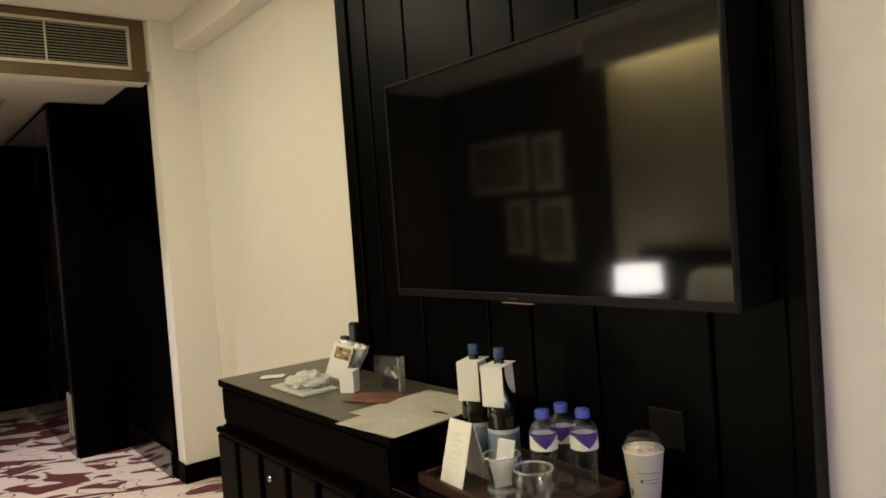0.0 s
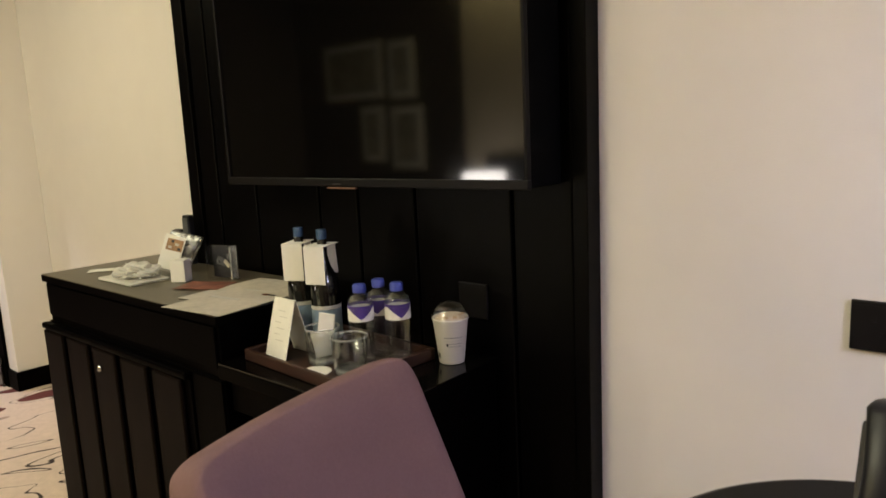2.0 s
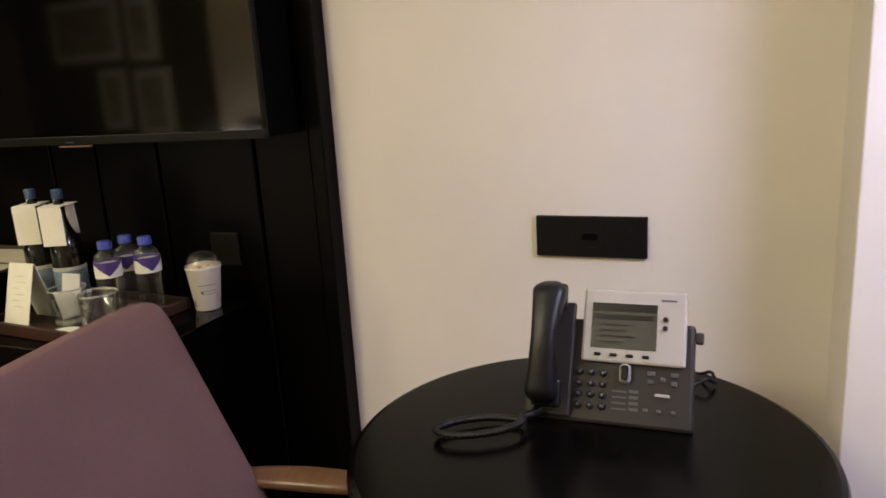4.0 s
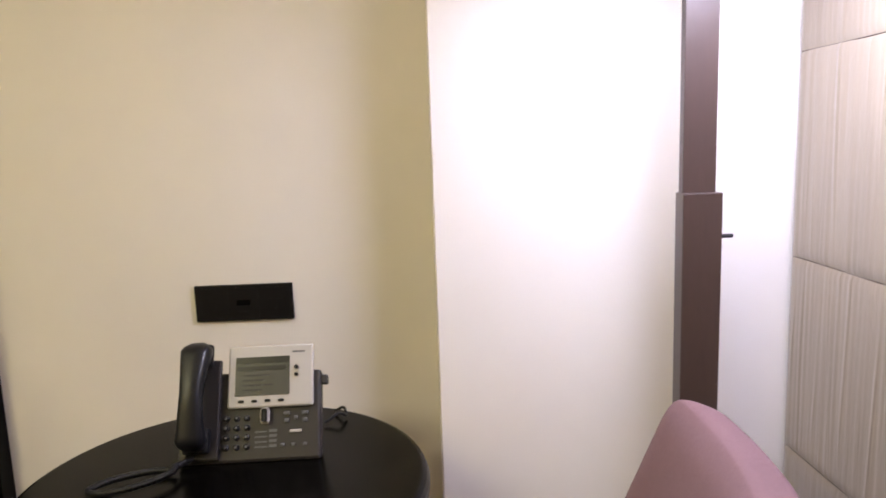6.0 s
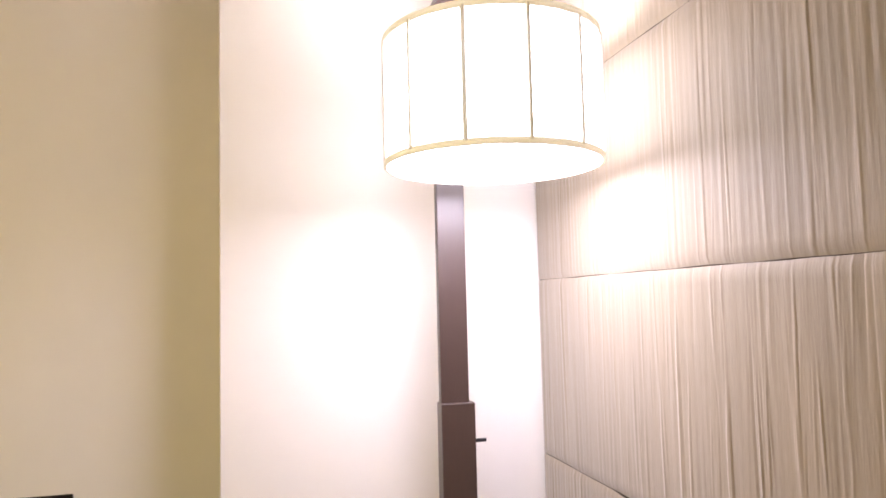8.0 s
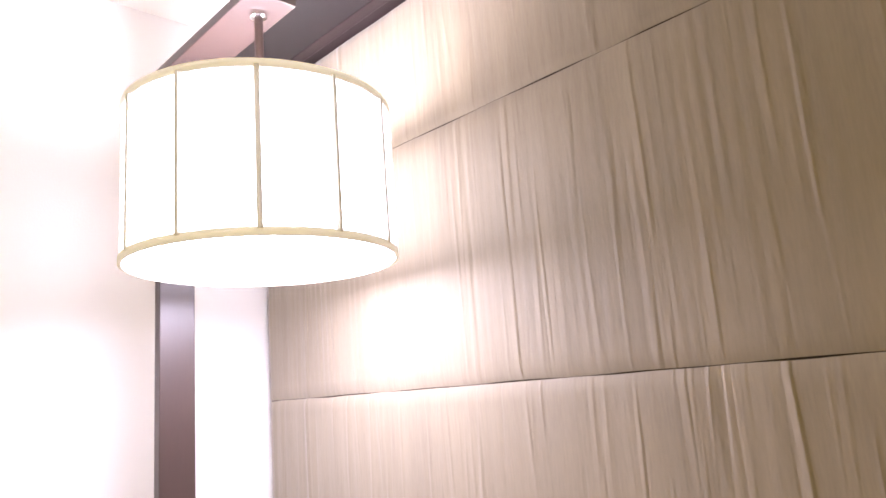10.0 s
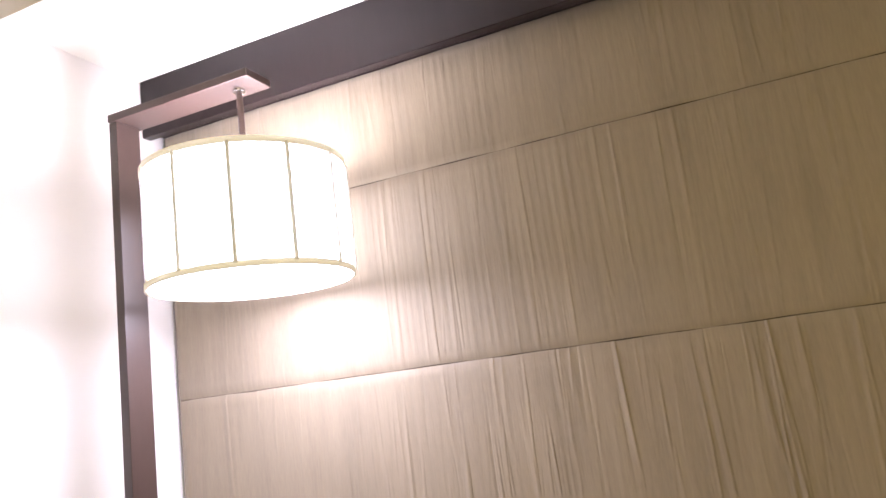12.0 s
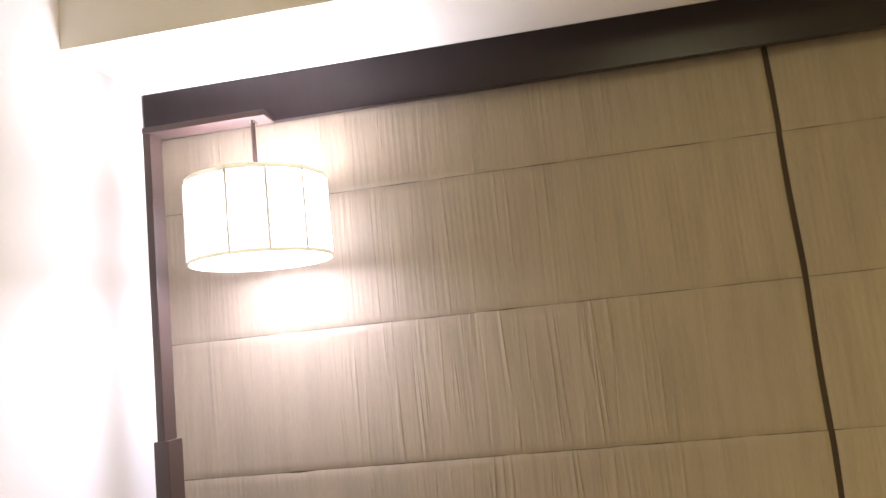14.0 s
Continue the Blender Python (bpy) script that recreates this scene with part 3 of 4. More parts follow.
def water(x, y, turn):
    ob = thing("water_bottle", "clear plastic water bottle with blue cap and purple label", "bottle", pose(x, y, TRAY_Z, 0, 0, turn), "water bottles on the tray")
    part("bottle", lathe([(0, 0.004), (0.02, 0.0), (0.0275, 0.004), (0.0285, 0.02), (0.0275, 0.035), (0.0285, 0.05), (0.0275, 0.07), (0.029, 0.085), (0.029, 0.141), (0.0275, 0.150), (0.018, 0.160), (0.0125, 0.162), (0.0125, 0.172), (0, 0.172)], 28), PET, ob, "clear plastic", True)
    part("cap", lathe([(0.0152, 0.166), (0.0152, 0.181), (0.013, 0.184), (0, 0.184)], 24), BLUE, ob, "blue screw cap", True)
    part("label", lathe([(0.0294, 0.102), (0.0294, 0.131)], 28), PAPER, ob, "white and purple label")
    part("label_band", lathe([(0.0294, 0.1312), (0.0294, 0.138)], 28), PURPLE, ob, "purple label band")
    bm = bmesh.new()
    top, low = [], []
    for k in range(-8, 9):
        a = k * 0.13
        top.append(bm.verts.new((0.0299 * math.sin(a), -0.0299 * math.cos(a), 0.1313)))
        low.append(bm.verts.new((0.0299 * math.sin(a), -0.0299 * math.cos(a), 0.1065 + 0.024 * abs(k) / 8)))
    for k in range(16):
        bm.faces.new((low[k], low[k + 1], top[k + 1], top[k]))
    part("label_point", bm, PURPLE, ob)
    return ob


for x, y, turn in ((-0.931, -0.283, 50), (-0.935, -0.220, 35), (-0.868, -0.227, 60)):
    water(x, y, turn)


def tumbler(x, y, covered):
    ob = thing("drinking_glass", "clear upright drinking glass on a wooden tray", "glass", pose(x, y, TRAY_Z), "glasses on the tray")
    part("glass", lathe([(0, 0.001), (0.035, 0), (0.0375, 0.003), (0.041, 0.083), (0.0402, 0.085), (0.0385, 0.083), (0.0335, 0.016), (0, 0.014)], 32), GLASS, ob, smooth=True)
    # rim and base are added pieces that carry the painted highlights
    part("rim", lathe([(0.0384, 0.0815), (0.0413, 0.0815), (0.0414, 0.084), (0.04, 0.0855), (0.0384, 0.084), (0.0384, 0.0815)], 32), GLASS_EDGE, ob, "glass rim, whitened as a highlight", True)
    part("base", lathe([(0, 0.002), (0.0345, 0.002), (0.0336, 0.0135), (0, 0.0138)], 32), GLASS_EDGE, ob, "thick glass base, whitened as a highlight", True)
    if covered:
        for dx, dy, tilt, turn, tall in ((-0.008, 0.006, 9, 35, 0.098), (0.008, -0.006, -8, 50, 0.062)):
            bm = box(-0.019, 0.019, -0.003, 0.003, 0, tall, 0.002)
            bmesh.ops.transform(bm, verts=bm.verts, matrix=pose(dx, dy, 0.0165, 0, tilt, turn))
            part("sachet", bm, PAPER, ob, "white paper sachet standing in the glass")
    return ob


tumbler(-1.012, -0.333, True)
tumbler(-0.900, -0.350, False)
saucer = thing("coaster", "round white paper coaster on the tray", "coaster", pose(-0.972, -0.392, TRAY_Z))
part("disc", lathe([(0, 0), (0.034, 0), (0.036, 0.001), (0.035, 0.002), (0, 0.002)], 28), PAPER, saucer)
tent = thing("tent_card", "white folded card standing on the tray", "card", pose(-1.127, -0.345, TRAY_Z, 0, 0, -2))
for s in (-1, 1):
    lean, foot_y = Matrix.Rotation(radians(16 * s), 3, "X"), s * 0.0412
    bm = box(-0.041, 0.041, -0.0008, 0.0008, 0, 0.145)
    bmesh.ops.rotate(bm, verts=bm.verts, matrix=lean)
    bmesh.ops.translate(bm, verts=bm.verts, vec=(0, foot_y, 0))
    leaf = part("leaf", bm, PAPER, tent)
    if s < 0:
        for k, (a, b) in enumerate(((-0.012, 0.02), (-0.02, 0.004), (-0.016, 0.018), (-0.022, 0.0), (-0.01, 0.022), (-0.014, 0.012))):
            bm = box(a, b, -0.0014, -0.001, 0.045 + k * 0.014, 0.0465 + k * 0.014)
            bmesh.ops.rotate(bm, verts=bm.verts, matrix=lean)
            bmesh.ops.translate(bm, verts=bm.verts, vec=(0, foot_y, 0))
            part("print", bm, PRINT, leaf)

cup = thing("coffee_cup", "white card coffee cup with a clear domed lid", "cup", pose(-0.779, -0.148, DESK, 0, 0, 42) @ Matrix.Diagonal((1, 1, 0.95, 1)))
part("cup", lathe([(0, 0.004), (0.0275, 0.0), (0.029, 0.002), (0.0405, 0.107), (0.0425, 0.110), (0.0405, 0.113), (0.039, 0.111), (0.0385, 0.098), (0, 0.098)], 40), CUP, cup, smooth=True)
part("coffee", lathe([(0.0365, 0.0985), (0.036, 0.112), (0.024, 0.118), (0.008, 0.121), (0, 0.121)], 28), FROTH, cup, "frothy coffee", True)
for a, rr in ((-70, 0.028), (-20, 0.022), (15, 0.03), (-110, 0.03)):
    part("cocoa", lathe([(0, 0.0035), (0.004, 0.003), (0.006, 0.0)], 8, at=(rr * math.cos(radians(a)), rr * math.sin(radians(a)), 0.1155)), FOAM, cup, "brown cocoa dusting")
part("lid", lathe([(0.0428, 0.112), (0.043, 0.117), (0.0395, 0.119), (0.037, 0.130), (0.029, 0.142), (0.014, 0.149), (0, 0.151)], 36), PET, cup, "clear domed lid", True)


def arc(z, a0, a1, height, mat):
    """A printed line that follows the side of the cup."""
    bm = bmesh.new()
    low, top = [], []
    for k in range(9):
        a = radians(-90 + a0 + (a1 - a0) * k / 8)
        for row, h in ((low, z), (top, z + height)):
            radius = 0.0294 + (h - 0.002) * 0.1095
            row.append(bm.verts.new((radius * math.cos(a), radius * math.sin(a), h)))
    for k in range(8):
        bm.faces.new((low[k], low[k + 1], top[k + 1], top[k]))
    part("print", bm, mat, cup, "thin printed line")


for z, a0, a1, height, mat in ((0.068, -28, 44, 0.0012, KEY), (0.060, -26, 44, 0.0008, PRINT), (0.053, -22, 42, 0.0010, KEY), (0.046, -12, 40, 0.0010, KEY), (0.0465, -20, -13, 0.007, INK), (0.014, -68, -56, 0.014, INK)):
    arc(z, a0, a1, height, mat)

# ---- round table and telephone ----
table = thing("round_table", "round black lacquered pedestal table", "table", pose(0.186, -0.477, 0))
part("tabletop", lathe([(0, 0.71), (0.331, 0.71), (0.344, 0.714), (0.351, 0.724), (0.351, 0.738), (0.347, 0.747), (0.339, 0.75), (0, 0.75)], 96), TABLE, table, smooth=False)
part("column", lathe([(0.032, 0.03), (0.03, 0.1), (0.03, 0.68), (0.06, 0.7095), (0, 0.7096)], 28), TABLE, table, smooth=True)
part("foot", lathe([(0, 0), (0.22, 0), (0.225, 0.01), (0.2, 0.022), (0.04, 0.035), (0, 0.035)], 48), TABLE, table)

PHONE = Matrix.Translation((0.181, -0.369, 0.858)) @ Matrix.Rotation(radians(1.5), 4, "Z") @ Matrix(((1, 0, 0, 0), (0, 0.46, -0.888, 0), (0, 0.888, 0.46, 0), (0, 0, 0, 1)))
phone = thing("desk_telephone", "grey office telephone with silver display surround", "telephone", PHONE)


def slab(name, u0, u1, v0, v1, n0, n1, mat, bevel=0.0, parent=None, label=""):
    return part(name, box(u0, u1, v0, v1, n0, n1, bevel), mat, parent or phone, label)


slab("base", -0.1, 0.157, -0.118, 0.046, -0.035, -0.004, CHARCOAL, 0.006)
foot = bmesh.new()
vs = [foot.verts.new(p) for p in ((-0.09, -0.108, -0.0355), (0.14, -0.108, -0.0355), (0.14, 0.03, -0.0355), (-0.09, 0.03, -0.0355), (-0.09, -0.065, -0.115), (0.14, -0.065, -0.115))]
for f in ((0, 1, 2, 3), (0, 4, 5, 1), (4, 3, 2, 5), (0, 3, 4), (1, 5, 2)):
    foot.faces.new([vs[i] for i in f])
bmesh.ops.recalc_face_normals(foot, faces=foot.faces)
part("stand", foot, BLACK, phone)
face = slab("display_surround", -0.014, 0.144, -0.022, 0.094, -0.0035, 0.007, SILVER, 0.004, None, "silver plastic surround")
slab("display", 0.0, 0.1, 0.0, 0.072, 0.0072, 0.0082, LCD, 0, face, "grey-green display")
slab("display_line", 0.001, 0.099, 0.0595, 0.0715, 0.0084, 0.009, LCD_DARK, 0, face)
slab("display_line", 0.003, 0.094, 0.046, 0.054, 0.0084, 0.0088, LCD_DARK, 0, face)
for k, w in enumerate((0.05, 0.04, 0.055, 0.035)):
    slab("display_line", 0.014, 0.014 + w, 0.036 - k * 0.009, 0.0385 - k * 0.009, 0.0084, 0.0088, LCD_DARK, 0, face)
for k in range(4):
    slab("soft_key", 0.006 + k * 0.0245, 0.017 + k * 0.0245, -0.0125, -0.0075, 0.0072, 0.010, BLACK, 0.002, face)
for v in (0.050, 0.036):
    slab("round_key", 0.1085, 0.1165, v - 0.004, v + 0.004, 0.0072, 0.010, BLACK, 0.0035, face)
slab("brand_mark", 0.105, 0.128, 0.078, 0.081, 0.0072, 0.0075, KEY, 0, face)
for r in range(4):
    for c in range(3):
        u, v = -0.016 + c * 0.0185, -0.039 - r * 0.0172
        button = part("key", lathe([(0, -0.0038), (0.0056, -0.0038), (0.0054, 0.0002), (0.0046, 0.0012), (0, 0.0014)], 14, at=(u, v, 0)), BLACK, phone, "round dialling key", True)
        slab("numeral", u - 0.0018, u + 0.0018, v - 0.0012, v + 0.0026, 0.0015, 0.0018, KEY, 0, button)
ring = part("navigation_ring", box(0.046, 0.064, -0.052, -0.0215, -0.0038, 0.0085, 0.007, segments=3), SILVER, phone, "silver oval ring")
slab("navigation_key", 0.0495, 0.0605, -0.0485, -0.025, 0.0086, 0.0105, BLACK, 0.0035, ring)
for u, v, w, h in ((0.094, -0.034, 0.012, 0.007), (0.128, -0.034, 0.012, 0.007), (0.094, -0.047, 0.009, 0.007), (0.111, -0.042, 0.007, 0.007), (0.128, -0.047, 0.009, 0.007), (0.111, -0.066, 0.022, 0.005), (0.087, -0.090, 0.007, 0.006), (0.107, -0.090, 0.007, 0.006), (0.128, -0.090, 0.007, 0.006)):
    slab("function_key", u - w / 2, u + w / 2, v - h / 2, v + h / 2, -0.0038, 0.0, KEY if h > 0.0055 else SILVER, 0.0015)
for k in range(4):
    slab("caption", 0.036, 0.058, -0.066 - k * 0.009, -0.0635 - k * 0.009, -0.0038, -0.0034, KEY)
    slab("caption", 0.062, 0.076, -0.066 - k * 0.009, -0.061 - k * 0.009, -0.0038, -0.0034, KEY)
slab("side_knob", 0.1572, 0.169, 0.018, 0.036, -0.026, -0.008, CHARCOAL, 0.003)
slab("cradle", -0.0985, -0.0265, -0.112, 0.07, -0.0038, 0.006, CHARCOAL, 0.004)
# handset: ear and mouth pieces joined by a bowed grip
bm = bmesh.new()
rows = []
for i in range(25):
    s = i / 24
    v = -0.096 + s * 0.193
    bow = 0.031 + 0.027 * math.sin(math.pi * s) ** 0.8
    thick = 0.017 + 0.012 * abs(2 * s - 1) ** 2.5
    half = 0.021 + 0.009 * abs(2 * s - 1) ** 1.6
    end = min(1.0, min(s, 1 - s) * 9 + 0.45)
    rows.append([bm.verts.new((-0.067 + 0.004 * s + (half - 0.003 * (1 - s)) * end * math.copysign(abs(math.cos(a)) ** 0.6, math.cos(a)), v, bow + thick * end * math.copysign(abs(math.sin(a)) ** 0.6, math.sin(a)))) for a in (2 * math.pi * k / 16 for k in range(16))])
for a, b in zip(rows, rows[1:]):
    for k in range(16):
        bm.faces.new((a[k], a[(k + 1) % 16], b[(k + 1) % 16], b[k]))
bm.faces.new(rows[0])
bm.faces.new(rows[-1])
bmesh.ops.recalc_face_normals(bm, faces=bm.faces)
handset = part("handset", bm, BLACK, phone, "black curved handset", True)
slab("ear_pad", -0.088, -0.040, 0.055, 0.098, 0.0065, 0.025, BLACK, 0.006, handset)
slab("mouth_pad", -0.088, -0.040, -0.10, -0.055, 0.0065, 0.025, BLACK, 0.006, handset)

loop = []
for i in range(1100):
    s = i / 1099
    a = radians(10 + 390 * s)
    away = max(0, (s - 0.9) / 0.1)
    along, across = 0.068 * math.cos(a), 0.031 * math.sin(a)
    cx = 0.032 + along * 0.87 - across * 0.5 + 0.045 * away
    cy = -0.497 + along * 0.5 + across * 0.87 + 0.02 * away
    q = s * 2 * math.pi * 150
    loop.append((cx + 0.0034 * math.cos(q) * math.cos(a), cy + 0.0034 * math.cos(q) * math.sin(a), 0.0075 + 0.0034 * math.sin(q) + 0.012 * s))
cord = part("handset_cord", tube(loop, 0.0031, 5), BLACK, phone, "coiled black cord", True)
cord.matrix_parent_inverse, cord.matrix_basis = PHONE.inverted(), pose(0, 0, 0.751)
part("cord_end", tube([(0.088, -0.452, 0.010), (0.098, -0.438, 0.016), (0.106, -0.42, 0.026)], 0.0026, 6), BLACK, cord)
bend = [(0.325 + 0.034 * math.sin(math.pi * k / 18) + 0.012 * k / 18, -0.262 + 0.066 * k / 18, 0.006 + 0.012 * math.sin(math.pi * k / 9) ** 2) for k in range(19)]
lead = part("lead", tube(bend, 0.003, 8), BLACK, phone, "thin black lead", True)
lead.matrix_parent_inverse, lead.matrix_basis = PHONE.inverted(), pose(0, 0, 0.751)

plate = thing("socket_plate", "wide black triple socket plate on the wall", "socket", pose(0.114, 0, 0.957))
part("plate", box(-0.114, 0.114, -0.009, 0, -0.043, 0.043, 0.002), SOCKET, plate)
for k in range(3):
    insert = part("insert", box(-0.108 + k * 0.073, -0.038 + k * 0.073, -0.0096, -0.0091, -0.036, 0.036), SOCKET, plate)
    for dx, dz, w, h in (((-0.078, 0.012, 0.0035, 0.0035), (-0.068, -0.012, 0.003, 0.003)), ((-0.001, 0.0, 0.016, 0.007), (-0.001, -0.02, 0.01, 0.002)), ((0.06, 0.012, 0.004, 0.004), (0.084, 0.012, 0.004, 0.004), (0.072, -0.012, 0.004, 0.004)))[k]:
        part("slot", box(dx - w, dx + w, -0.0102, -0.0097, dz - h, dz + h), VOID if w > 0.01 else SOCKET, insert, "dark socket opening")
        part("slot_rim", box(dx - w, dx + w, -0.0108, -0.0097, dz - h - 0.0012, dz - h - 0.0001), SOCKET, insert)

# ---- armchairs ----


def cushion(w, d, h, r, bulge, cuts=10):
    """A soft block, its faces slightly domed and its edges rounded, centred on its base."""
    bm = bmesh.new()
    bmesh.ops.create_cube(bm, size=2)
    bmesh.ops.subdivide_edges(bm, edges=bm.edges[:], cuts=cuts, use_grid_fill=True)
    for v in bm.verts:
        p = v.co.copy()
        half = Vector((w / 2, d / 2, h / 2))
        q = Vector([p[i] * half[i] for i in range(3)])
        core = Vector([max(-half[i] + r, min(half[i] - r, q[i])) for i in range(3)])
        out = q - core
        q = core + (out.normalized() * r if out.length > 1e-6 else out)
        q.y += bulge * math.copysign(1, p.y) * (1 - p.x ** 2) * (1 - p.z ** 2) * (abs(p.y) > 0.9)
        q.z += 0.25 * bulge * (1 - p.x ** 2) * (p.z > 0.9)
        v.co = q + Vector((0, 0, h / 2))
    return bm


def armchair(m):
    ob = thing("armchair", "mauve upholstered armchair with polished wooden arms", "armchair", m, "chairs at the round table")
    bm = cushion(0.50, 0.095, 0.545, 0.035, 0.012, 12)
    for v in bm.verts:
        v.co.y -= 0.8 * (v.co.x ** 2 - 0.02)
        v.co.x *= 1 + 0.075 * (1 - v.co.z / 0.545)
    bmesh.ops.rotate(bm, verts=bm.verts, matrix=Matrix.Rotation(radians(-21), 3, "X"))
    bmesh.ops.translate(bm, verts=bm.verts, vec=(0, -0.025, 0.40))
    rest = part("backrest", bm, FABRIC, ob, "mauve woven fabric", True)
    rest.modifiers.new("smooth", "SUBSURF").levels = 1
    bm = cushion(0.52, 0.50, 0.13, 0.04, 0.004)
    bmesh.ops.translate(bm, verts=bm.verts, vec=(0, -0.17, 0.34))
    part("seat", bm, FABRIC, ob, smooth=True)
    for s in (-1, 1):
        bm = tube([(0, 0.08 - 0.03 * k, 0.012 * math.sin(k * 0.28)) for k in range(12)], lambda q: 0.014 + 0.017 * q * (1.35 - q) * 2, 14)
        for v in bm.verts:
            v.co = Vector((v.co.x * 1.25 + s * 0.275, v.co.y, v.co.z * 0.6 + 0.53))
        part("armrest", bm, OAK, ob, "polished wooden armrest", True)
        part("front_leg", tube([(s * 0.255, -0.37, 0), (s * 0.258, -0.34, 0.4), (s * 0.272, -0.24, 0.53)], 0.016, 8), OAK, ob)
        part("back_leg", tube([(s * 0.235, 0.17, 0), (s * 0.245, 0.1, 0.36), (s * 0.27, 0.08, 0.53)], 0.016, 8), OAK, ob)
    return ob


first = armchair(pose(-0.455, -0.682, 0, 0, 0, 102))
copy_thing(first, pose(0.793, -0.767, 0, 0, 0, -100) @ Matrix.Diagonal((1, 1, 0.972, 1)))

# ---- fabric wall and hanging lamp ----
fabric_wall = thing("fabric_wall_panel", "wall panel of crinkled beige silk in stacked strips", "wall panel", pose(0, 0, 0))
part("backing", box(1.3055, 1.358, -3.39, -0.212, 0.12, 2.13), BACKING, fabric_wall, "dark board in the joints")


def strip(y0, y1, z0, z1, seed):
    """A padded strip whose silk runs in uneven upright creases, some sharp and short."""
    rng = np.random.default_rng(seed)
    ny, nz = int((y1 - y0) / (0.0013 if y0 > -3 else 0.002)), 32
    u, w = np.meshgrid(np.linspace(0, 1, ny + 1), np.linspace(0, 1, nz + 1))
    y, z = y0 + 0.001 + (y1 - y0 - 0.002) * u, z0 + 0.0007 + (z1 - z0 - 0.0014) * w
    y = y + (0.0035 * np.sin(z * 3.1 + 0.7) + 0.002 * np.sin(z * 11 + seed)) * (np.clip(1 - u * (y1 - y0) / 0.05, 0, 1) if y0 > -3 else np.clip(1 - (1 - u) * (y1 - y0) / 0.05, 0, 1))
    lift = np.zeros_like(y)
    # folds rise slowly away from the lamp and drop sharply behind
    span = y1 - y0
    for k in range(int(span * 260)):
        major = k < span * 55
        centre = rng.normal(-1.15, 0.36) if rng.random() < 0.4 else rng.uniform(y0, y1)
        low, reach = (rng.uniform(-0.5, 0.6), rng.uniform(0.35, 1.3)) if major else (rng.uniform(-0.2, 0.95), 0.08 + 0.5 * rng.random() ** 1.5)
        lean, wave, phase = rng.normal(-0.003, 0.010 if major else 0.014), rng.uniform(0, 0.0016), rng.uniform(0, 6)
        d = y - (centre + lean * (w - low) + wave * np.sin(w * 7 + phase))
        rise, fall = (rng.uniform(0.004, 0.012), rng.uniform(0.0014, 0.003)) if major else (rng.uniform(0.002, 0.007), rng.uniform(0.0010, 0.002))
        height = (0.0003 + 0.0012 * rng.random() ** 1.6 if major else rng.uniform(0.00025, 0.0009)) * (1.0 if centre > -1.7 else 0.6) * ((1.6 if -1.75 < centre < -0.85 else 1.15) if z1 < 1.5 else 0.9)
        if rng.random() < 0.2:
            height *= -0.6
        along = np.clip((w - low) * 4, 0, 1) * np.clip((low + reach - w) * 4, 0, 1)
        rise = rise * (0.35 + 0.65 * along)
        lift += along * height * np.clip(np.minimum(1 - d / rise, 1 + d / fall), 0, 1) ** 0.85
    for k in range(24):
        lift += 0.00008 * np.sin(y * rng.uniform(60, 420) + z * rng.uniform(-6, 6) + rng.uniform(0, 6)) * (0.5 + 0.5 * np.sin(z * rng.uniform(3, 12) + rng.uniform(0, 6)))
    edge = np.minimum(1, np.minimum(w, 1 - w) * 70) ** 0.5 * np.minimum(1, np.minimum(u, 1 - u) * (y1 - y0) / 0.012) ** 0.5
    sag = sum(0.0007 * np.sin(y * f + p) for f, p in zip(rng.uniform(8, 60, 5), rng.uniform(0, 6, 5))) * 0.3 * (1 - np.minimum(1, np.minimum(w, 1 - w) * 8))
    if abs(z1 - 1.056) < 0.01:
        sag -= 0.0028 * np.exp(-((y + 0.61) / 0.035) ** 2) * np.clip(w * 6 - 5, 0, 1)
    x = 1.303 - 0.003 * edge - lift * (0.25 + 0.75 * edge)
    points = np.stack((x, y, z + sag), -1).reshape(-1, 3)
    index = np.arange((ny + 1) * (nz + 1)).reshape(nz + 1, ny + 1)
    faces = np.stack((index[:-1, :-1], index[1:, :-1], index[1:, 1:], index[:-1, 1:]), -1).reshape(-1, 4)
    me = bpy.data.meshes.new("silk_strip")
    me.from_pydata(points.tolist(), [], faces.tolist())
    me.materials.append(PANEL)
    me.polygons.foreach_set("use_smooth", [True] * len(me.polygons))
    ob = new("silk_strip", me)
    ob.parent = fabric_wall
    return ob


levels = (0.13, 0.235, 0.645, 1.056, 1.466, 1.877, 2.13)
for k, (a, b) in enumerate(zip(levels, levels[1:])):
    for n, (y0, y1) in enumerate(((-2.081, -0.212), (-3.385, -2.095))):
        strip(y0, y1, a, b, 5 + 7 * k + 31 * n)
fascia = thing("wooden_fascia", "long brown lacquered wooden fascia under the bulkhead", "fascia", pose(0, 0, 0))
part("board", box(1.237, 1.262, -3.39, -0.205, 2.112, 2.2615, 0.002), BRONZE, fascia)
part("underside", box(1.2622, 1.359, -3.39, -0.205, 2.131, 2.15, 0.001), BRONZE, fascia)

gallows = thing("hanging_lamp", "lit drum shade lamp hung from a brown wooden arm", "lamp", pose(0, 0, 0))
part("post", box(1.0195, 1.081, -0.354, -0.332, 1.2, 2.0525, 0.0015), LIT_POST, gallows)
part("lower_post", box(1.0175, 1.091, -0.364, -0.322, 0, 1.206, 0.002), LIT_POST, gallows)
part("arm", box(1.016, 1.092, -0.695, -0.332, 2.053, 2.070, 0.0015), LIT_POST, gallows)
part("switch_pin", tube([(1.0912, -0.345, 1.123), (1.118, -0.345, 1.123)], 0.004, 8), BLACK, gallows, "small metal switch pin")
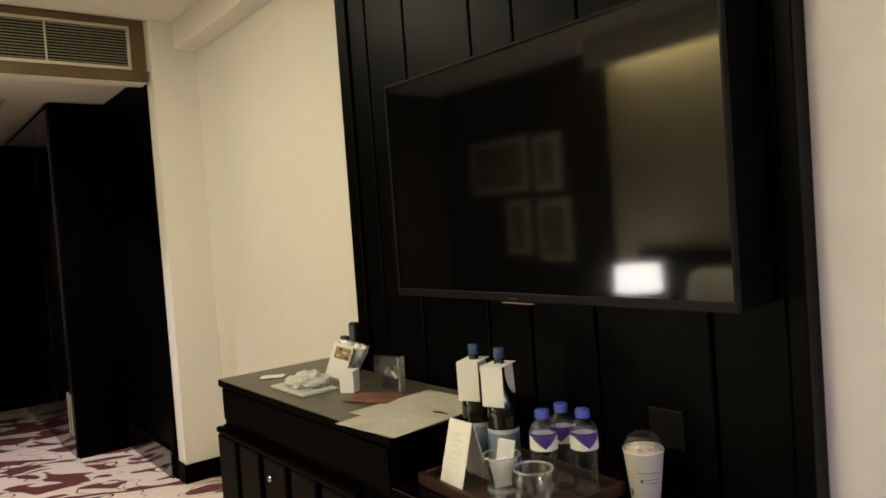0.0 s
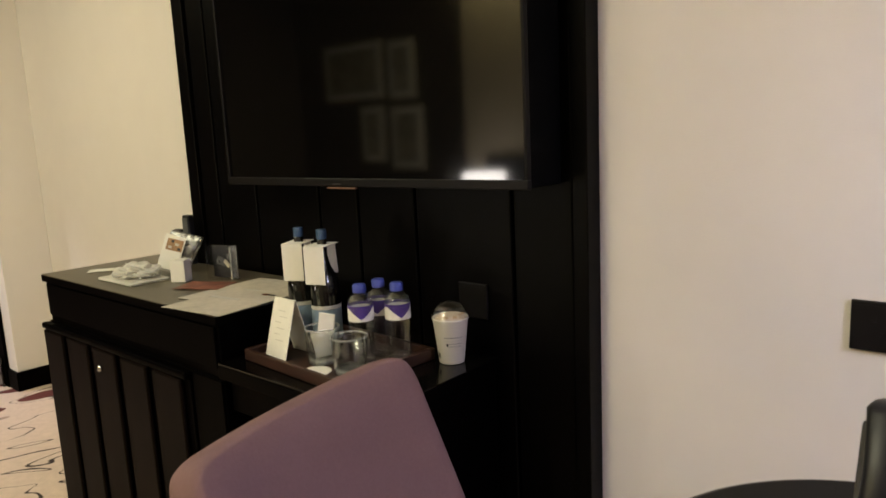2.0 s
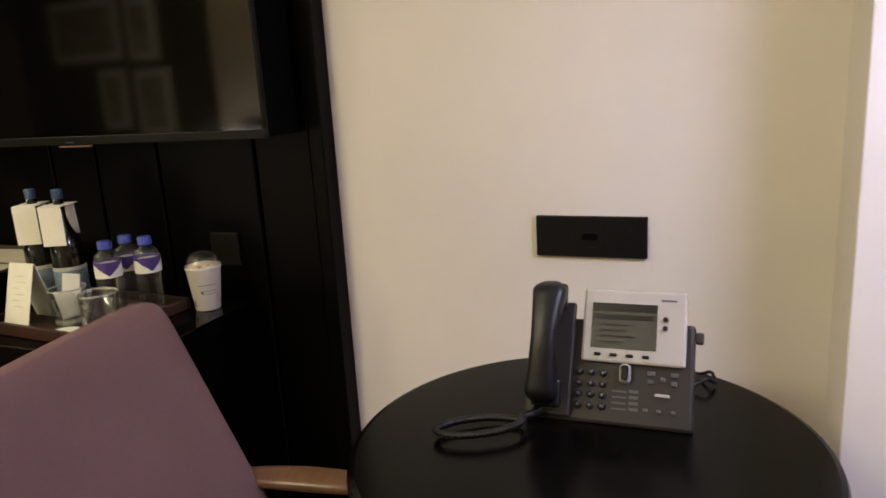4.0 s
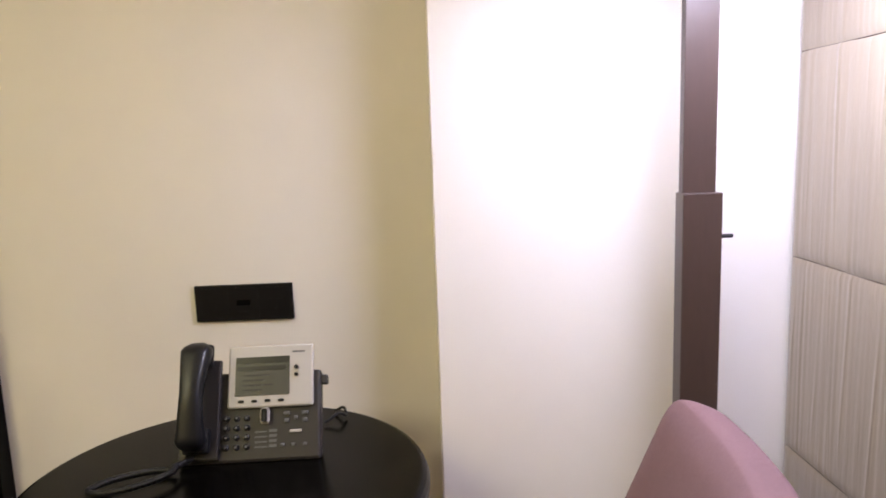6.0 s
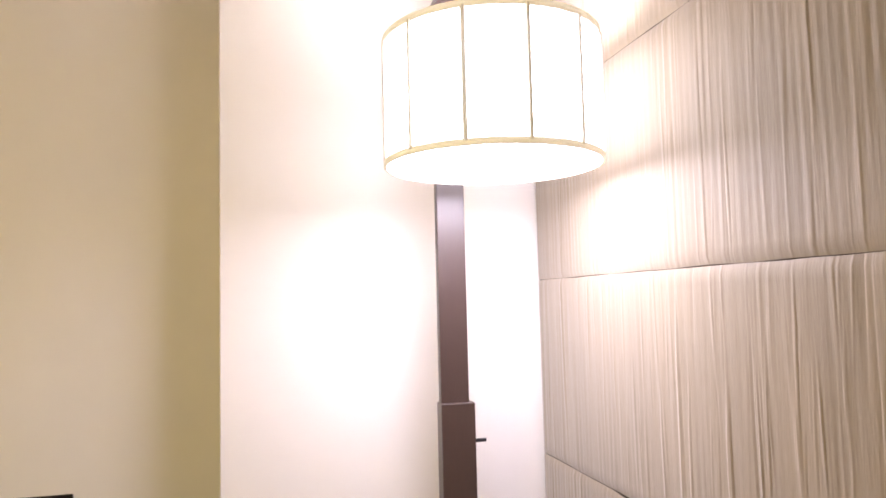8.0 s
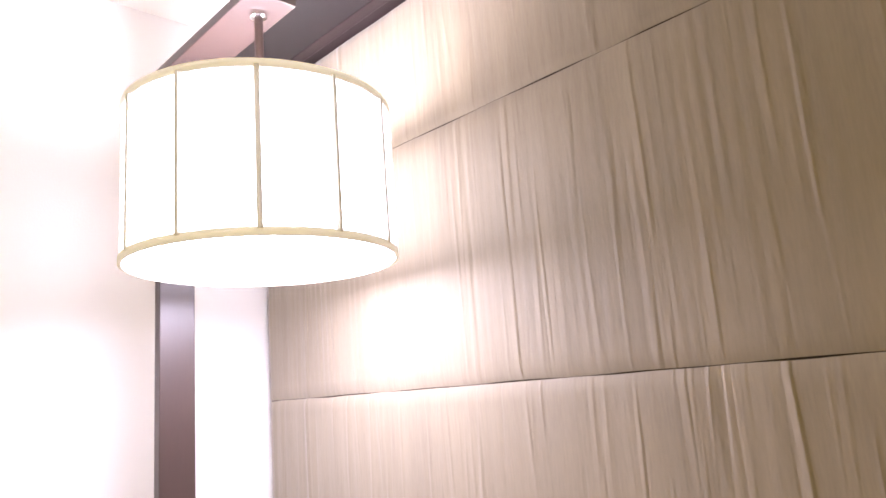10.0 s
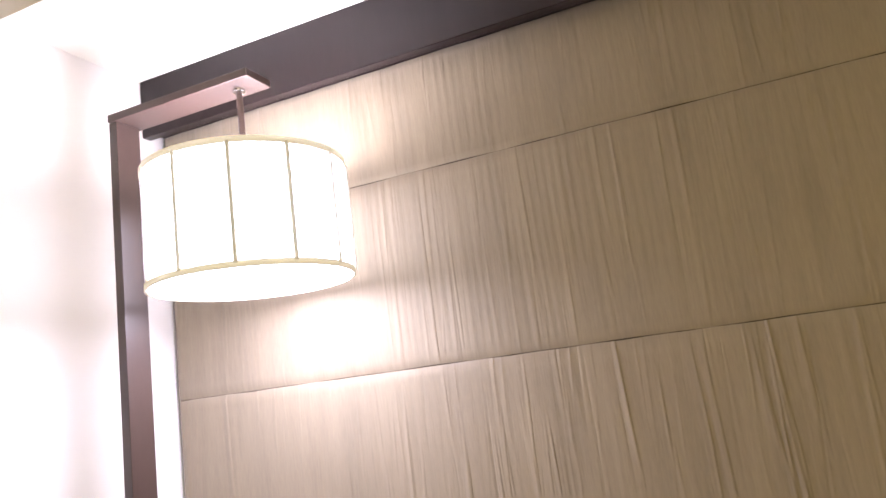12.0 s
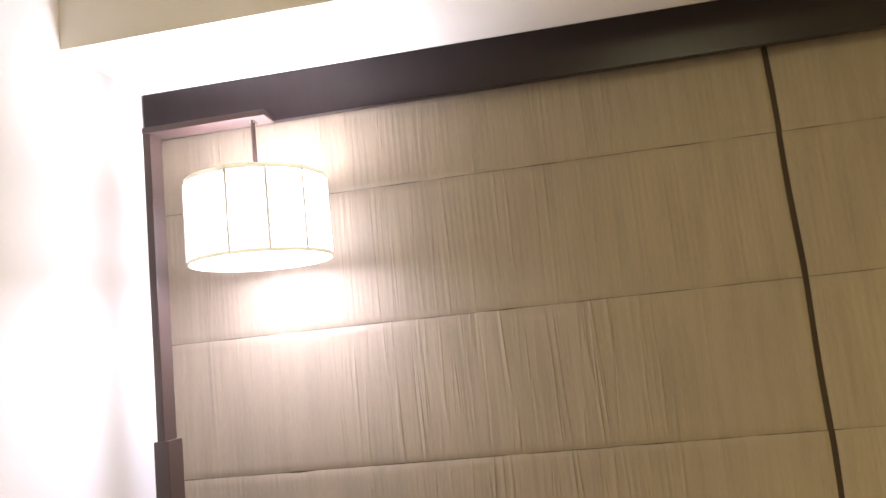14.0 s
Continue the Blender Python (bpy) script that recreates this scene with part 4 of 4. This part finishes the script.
part("wall_plate", box(1.01, 1.098, -0.3215, -0.2005, 0.3, 0.34, 0.001), LIT_POST, gallows)
part("rod", tube([LAMP + Vector((0, 0, 0.19)), (LAMP.x, LAMP.y, 2.0528)], 0.0065, 12), LIT_POST, gallows)
part("collar", lathe([(0, 2.0525), (0.014, 2.0525), (0.013, 2.046), (0.0, 2.044)], 16, at=(LAMP.x, LAMP.y, 0)), CHROME, gallows)
R, LOW, HIGH = 0.19, LAMP.z, LAMP.z + 0.226
shade = part("shade", lathe([(R, LOW + 0.004), (R, HIGH - 0.004), (R - 0.002, HIGH - 0.004), (R - 0.002, LOW + 0.004), (R, LOW + 0.004)], 96, at=(LAMP.x, LAMP.y, 0)), SHADE, gallows, "white pleated fabric shade", True)
for z0, z1 in ((LOW, LOW + 0.011), (HIGH - 0.011, HIGH)):
    part("shade_trim", lathe([(R - 0.002, z0), (R + 0.0025, z0), (R + 0.0025, z1), (R - 0.002, z1)], 96, at=(LAMP.x, LAMP.y, 0)), SHADE_TRIM, shade, "cream edge tape", True)
for k in range(12):
    a = radians(239.5 + 30 * k)
    x, y = LAMP.x + (R + 0.0015) * math.cos(a), LAMP.y + (R + 0.0015) * math.sin(a)
    part("seam", tube([(x, y, LOW + 0.008), (x, y, HIGH - 0.008)], 0.0042, 6), SEAM, shade, "grey seam")
part("diffuser", lathe([(R - 0.003, LOW + 0.007), (0, LOW + 0.007)], 64, at=(LAMP.x, LAMP.y, 0)), DIFFUSER, shade, "glowing white diffuser")
part("finial", lathe([(0, -0.004), (0.003, -0.003), (0.004, 0.0), (0, 0.003)], 12, at=(LAMP.x, LAMP.y, LOW + 0.004)), SHADE_TRIM, shade)
for k in range(3):
    a = radians(30 + 120 * k)
    part("spoke", tube([(LAMP.x, LAMP.y, HIGH - 0.015), (LAMP.x + (R - 0.003) * math.cos(a), LAMP.y + (R - 0.003) * math.sin(a), HIGH - 0.008)], 0.002, 6), CHROME, shade)

# ---- bed side of the room, seen in the screen ----
bed = thing("bed", "made bed with white linen and dark headboard", "bed", pose(-1.75, -3.4, 0))
part("headboard", box(-1.3, 1.0, 0.001, 0.08, 0, 1.1, 0.006), DARK, bed)
part("base", box(-0.9, 0.9, 0.082, 1.55, 0.05, 0.32, 0.02), DARK, bed)
bm = cushion(1.82, 1.5, 0.25, 0.06, 0.0, 8)
bmesh.ops.translate(bm, verts=bm.verts, vec=(0, 0.84, 0.321))
part("mattress", bm, LINEN, bed, smooth=True)
for dx in (-0.45, 0.45):
    bm = cushion(0.68, 0.17, 0.42, 0.07, 0.05, 8)
    bmesh.ops.rotate(bm, verts=bm.verts, matrix=Matrix.Rotation(radians(18), 3, "X"))
    pillow = tagged(link("pillow", bm, LINEN, True), "plump white pillow leaning on the headboard", "pillow", "pillows on the bed")
    pillow.matrix_world = pose(-1.75 + dx, -3.08, 0.565)
night = thing("bedside_table", "dark wooden bedside table", "table", pose(-2.98, -3.14, 0))
part("body", box(-0.2, 0.2, -0.17, 0.2, 0.1, 0.55, 0.005), DARK, night)
for dx in (-0.17, 0.17):
    for dy in (-0.14, 0.17):
        part("leg", box(dx - 0.02, dx + 0.02, dy - 0.02, dy + 0.02, 0, 0.0995), DARK, night)
bed_lamp = thing("bedside_lamp", "lit bedside lamp with a wide white shade", "lamp", pose(-2.93, -3.14, 0.551))
part("base", lathe([(0, 0), (0.07, 0), (0.07, 0.015), (0.015, 0.025), (0.012, 0.3), (0, 0.3)], 24), BRONZE, bed_lamp)
part("shade", lathe([(0.165, 0.27), (0.155, 0.455), (0, 0.455)], 40), BED_SHADE, bed_lamp, "glowing white shade", True)


def picture(x0, x1, z0, z1):
    ob = thing("framed_picture", "framed muted print with a pale mount", "picture", pose((x0 + x1) / 2, -3.469, (z0 + z1) / 2), "pictures on the brown wall")
    w, h = (x1 - x0) / 2, (z1 - z0) / 2
    part("frame", box(-w, w, 0, 0.02, -h, h, 0.003), GRILLE, ob)
    part("mount", box(-w + 0.03, w - 0.03, 0.0202, 0.022, -h + 0.03, h - 0.03), PAPER, ob)
    part("print", box(-w + 0.07, w - 0.07, 0.0222, 0.023, -h + 0.07, h - 0.07), PICTURE, ob)


for spot in ((-5.0, -4.24, 1.62, 2.13), (-4.17, -3.86, 1.6, 2.1), (-4.55, -4.25, 1.06, 1.57), (-4.17, -3.79, 1.0, 1.55)):
    picture(*spot)
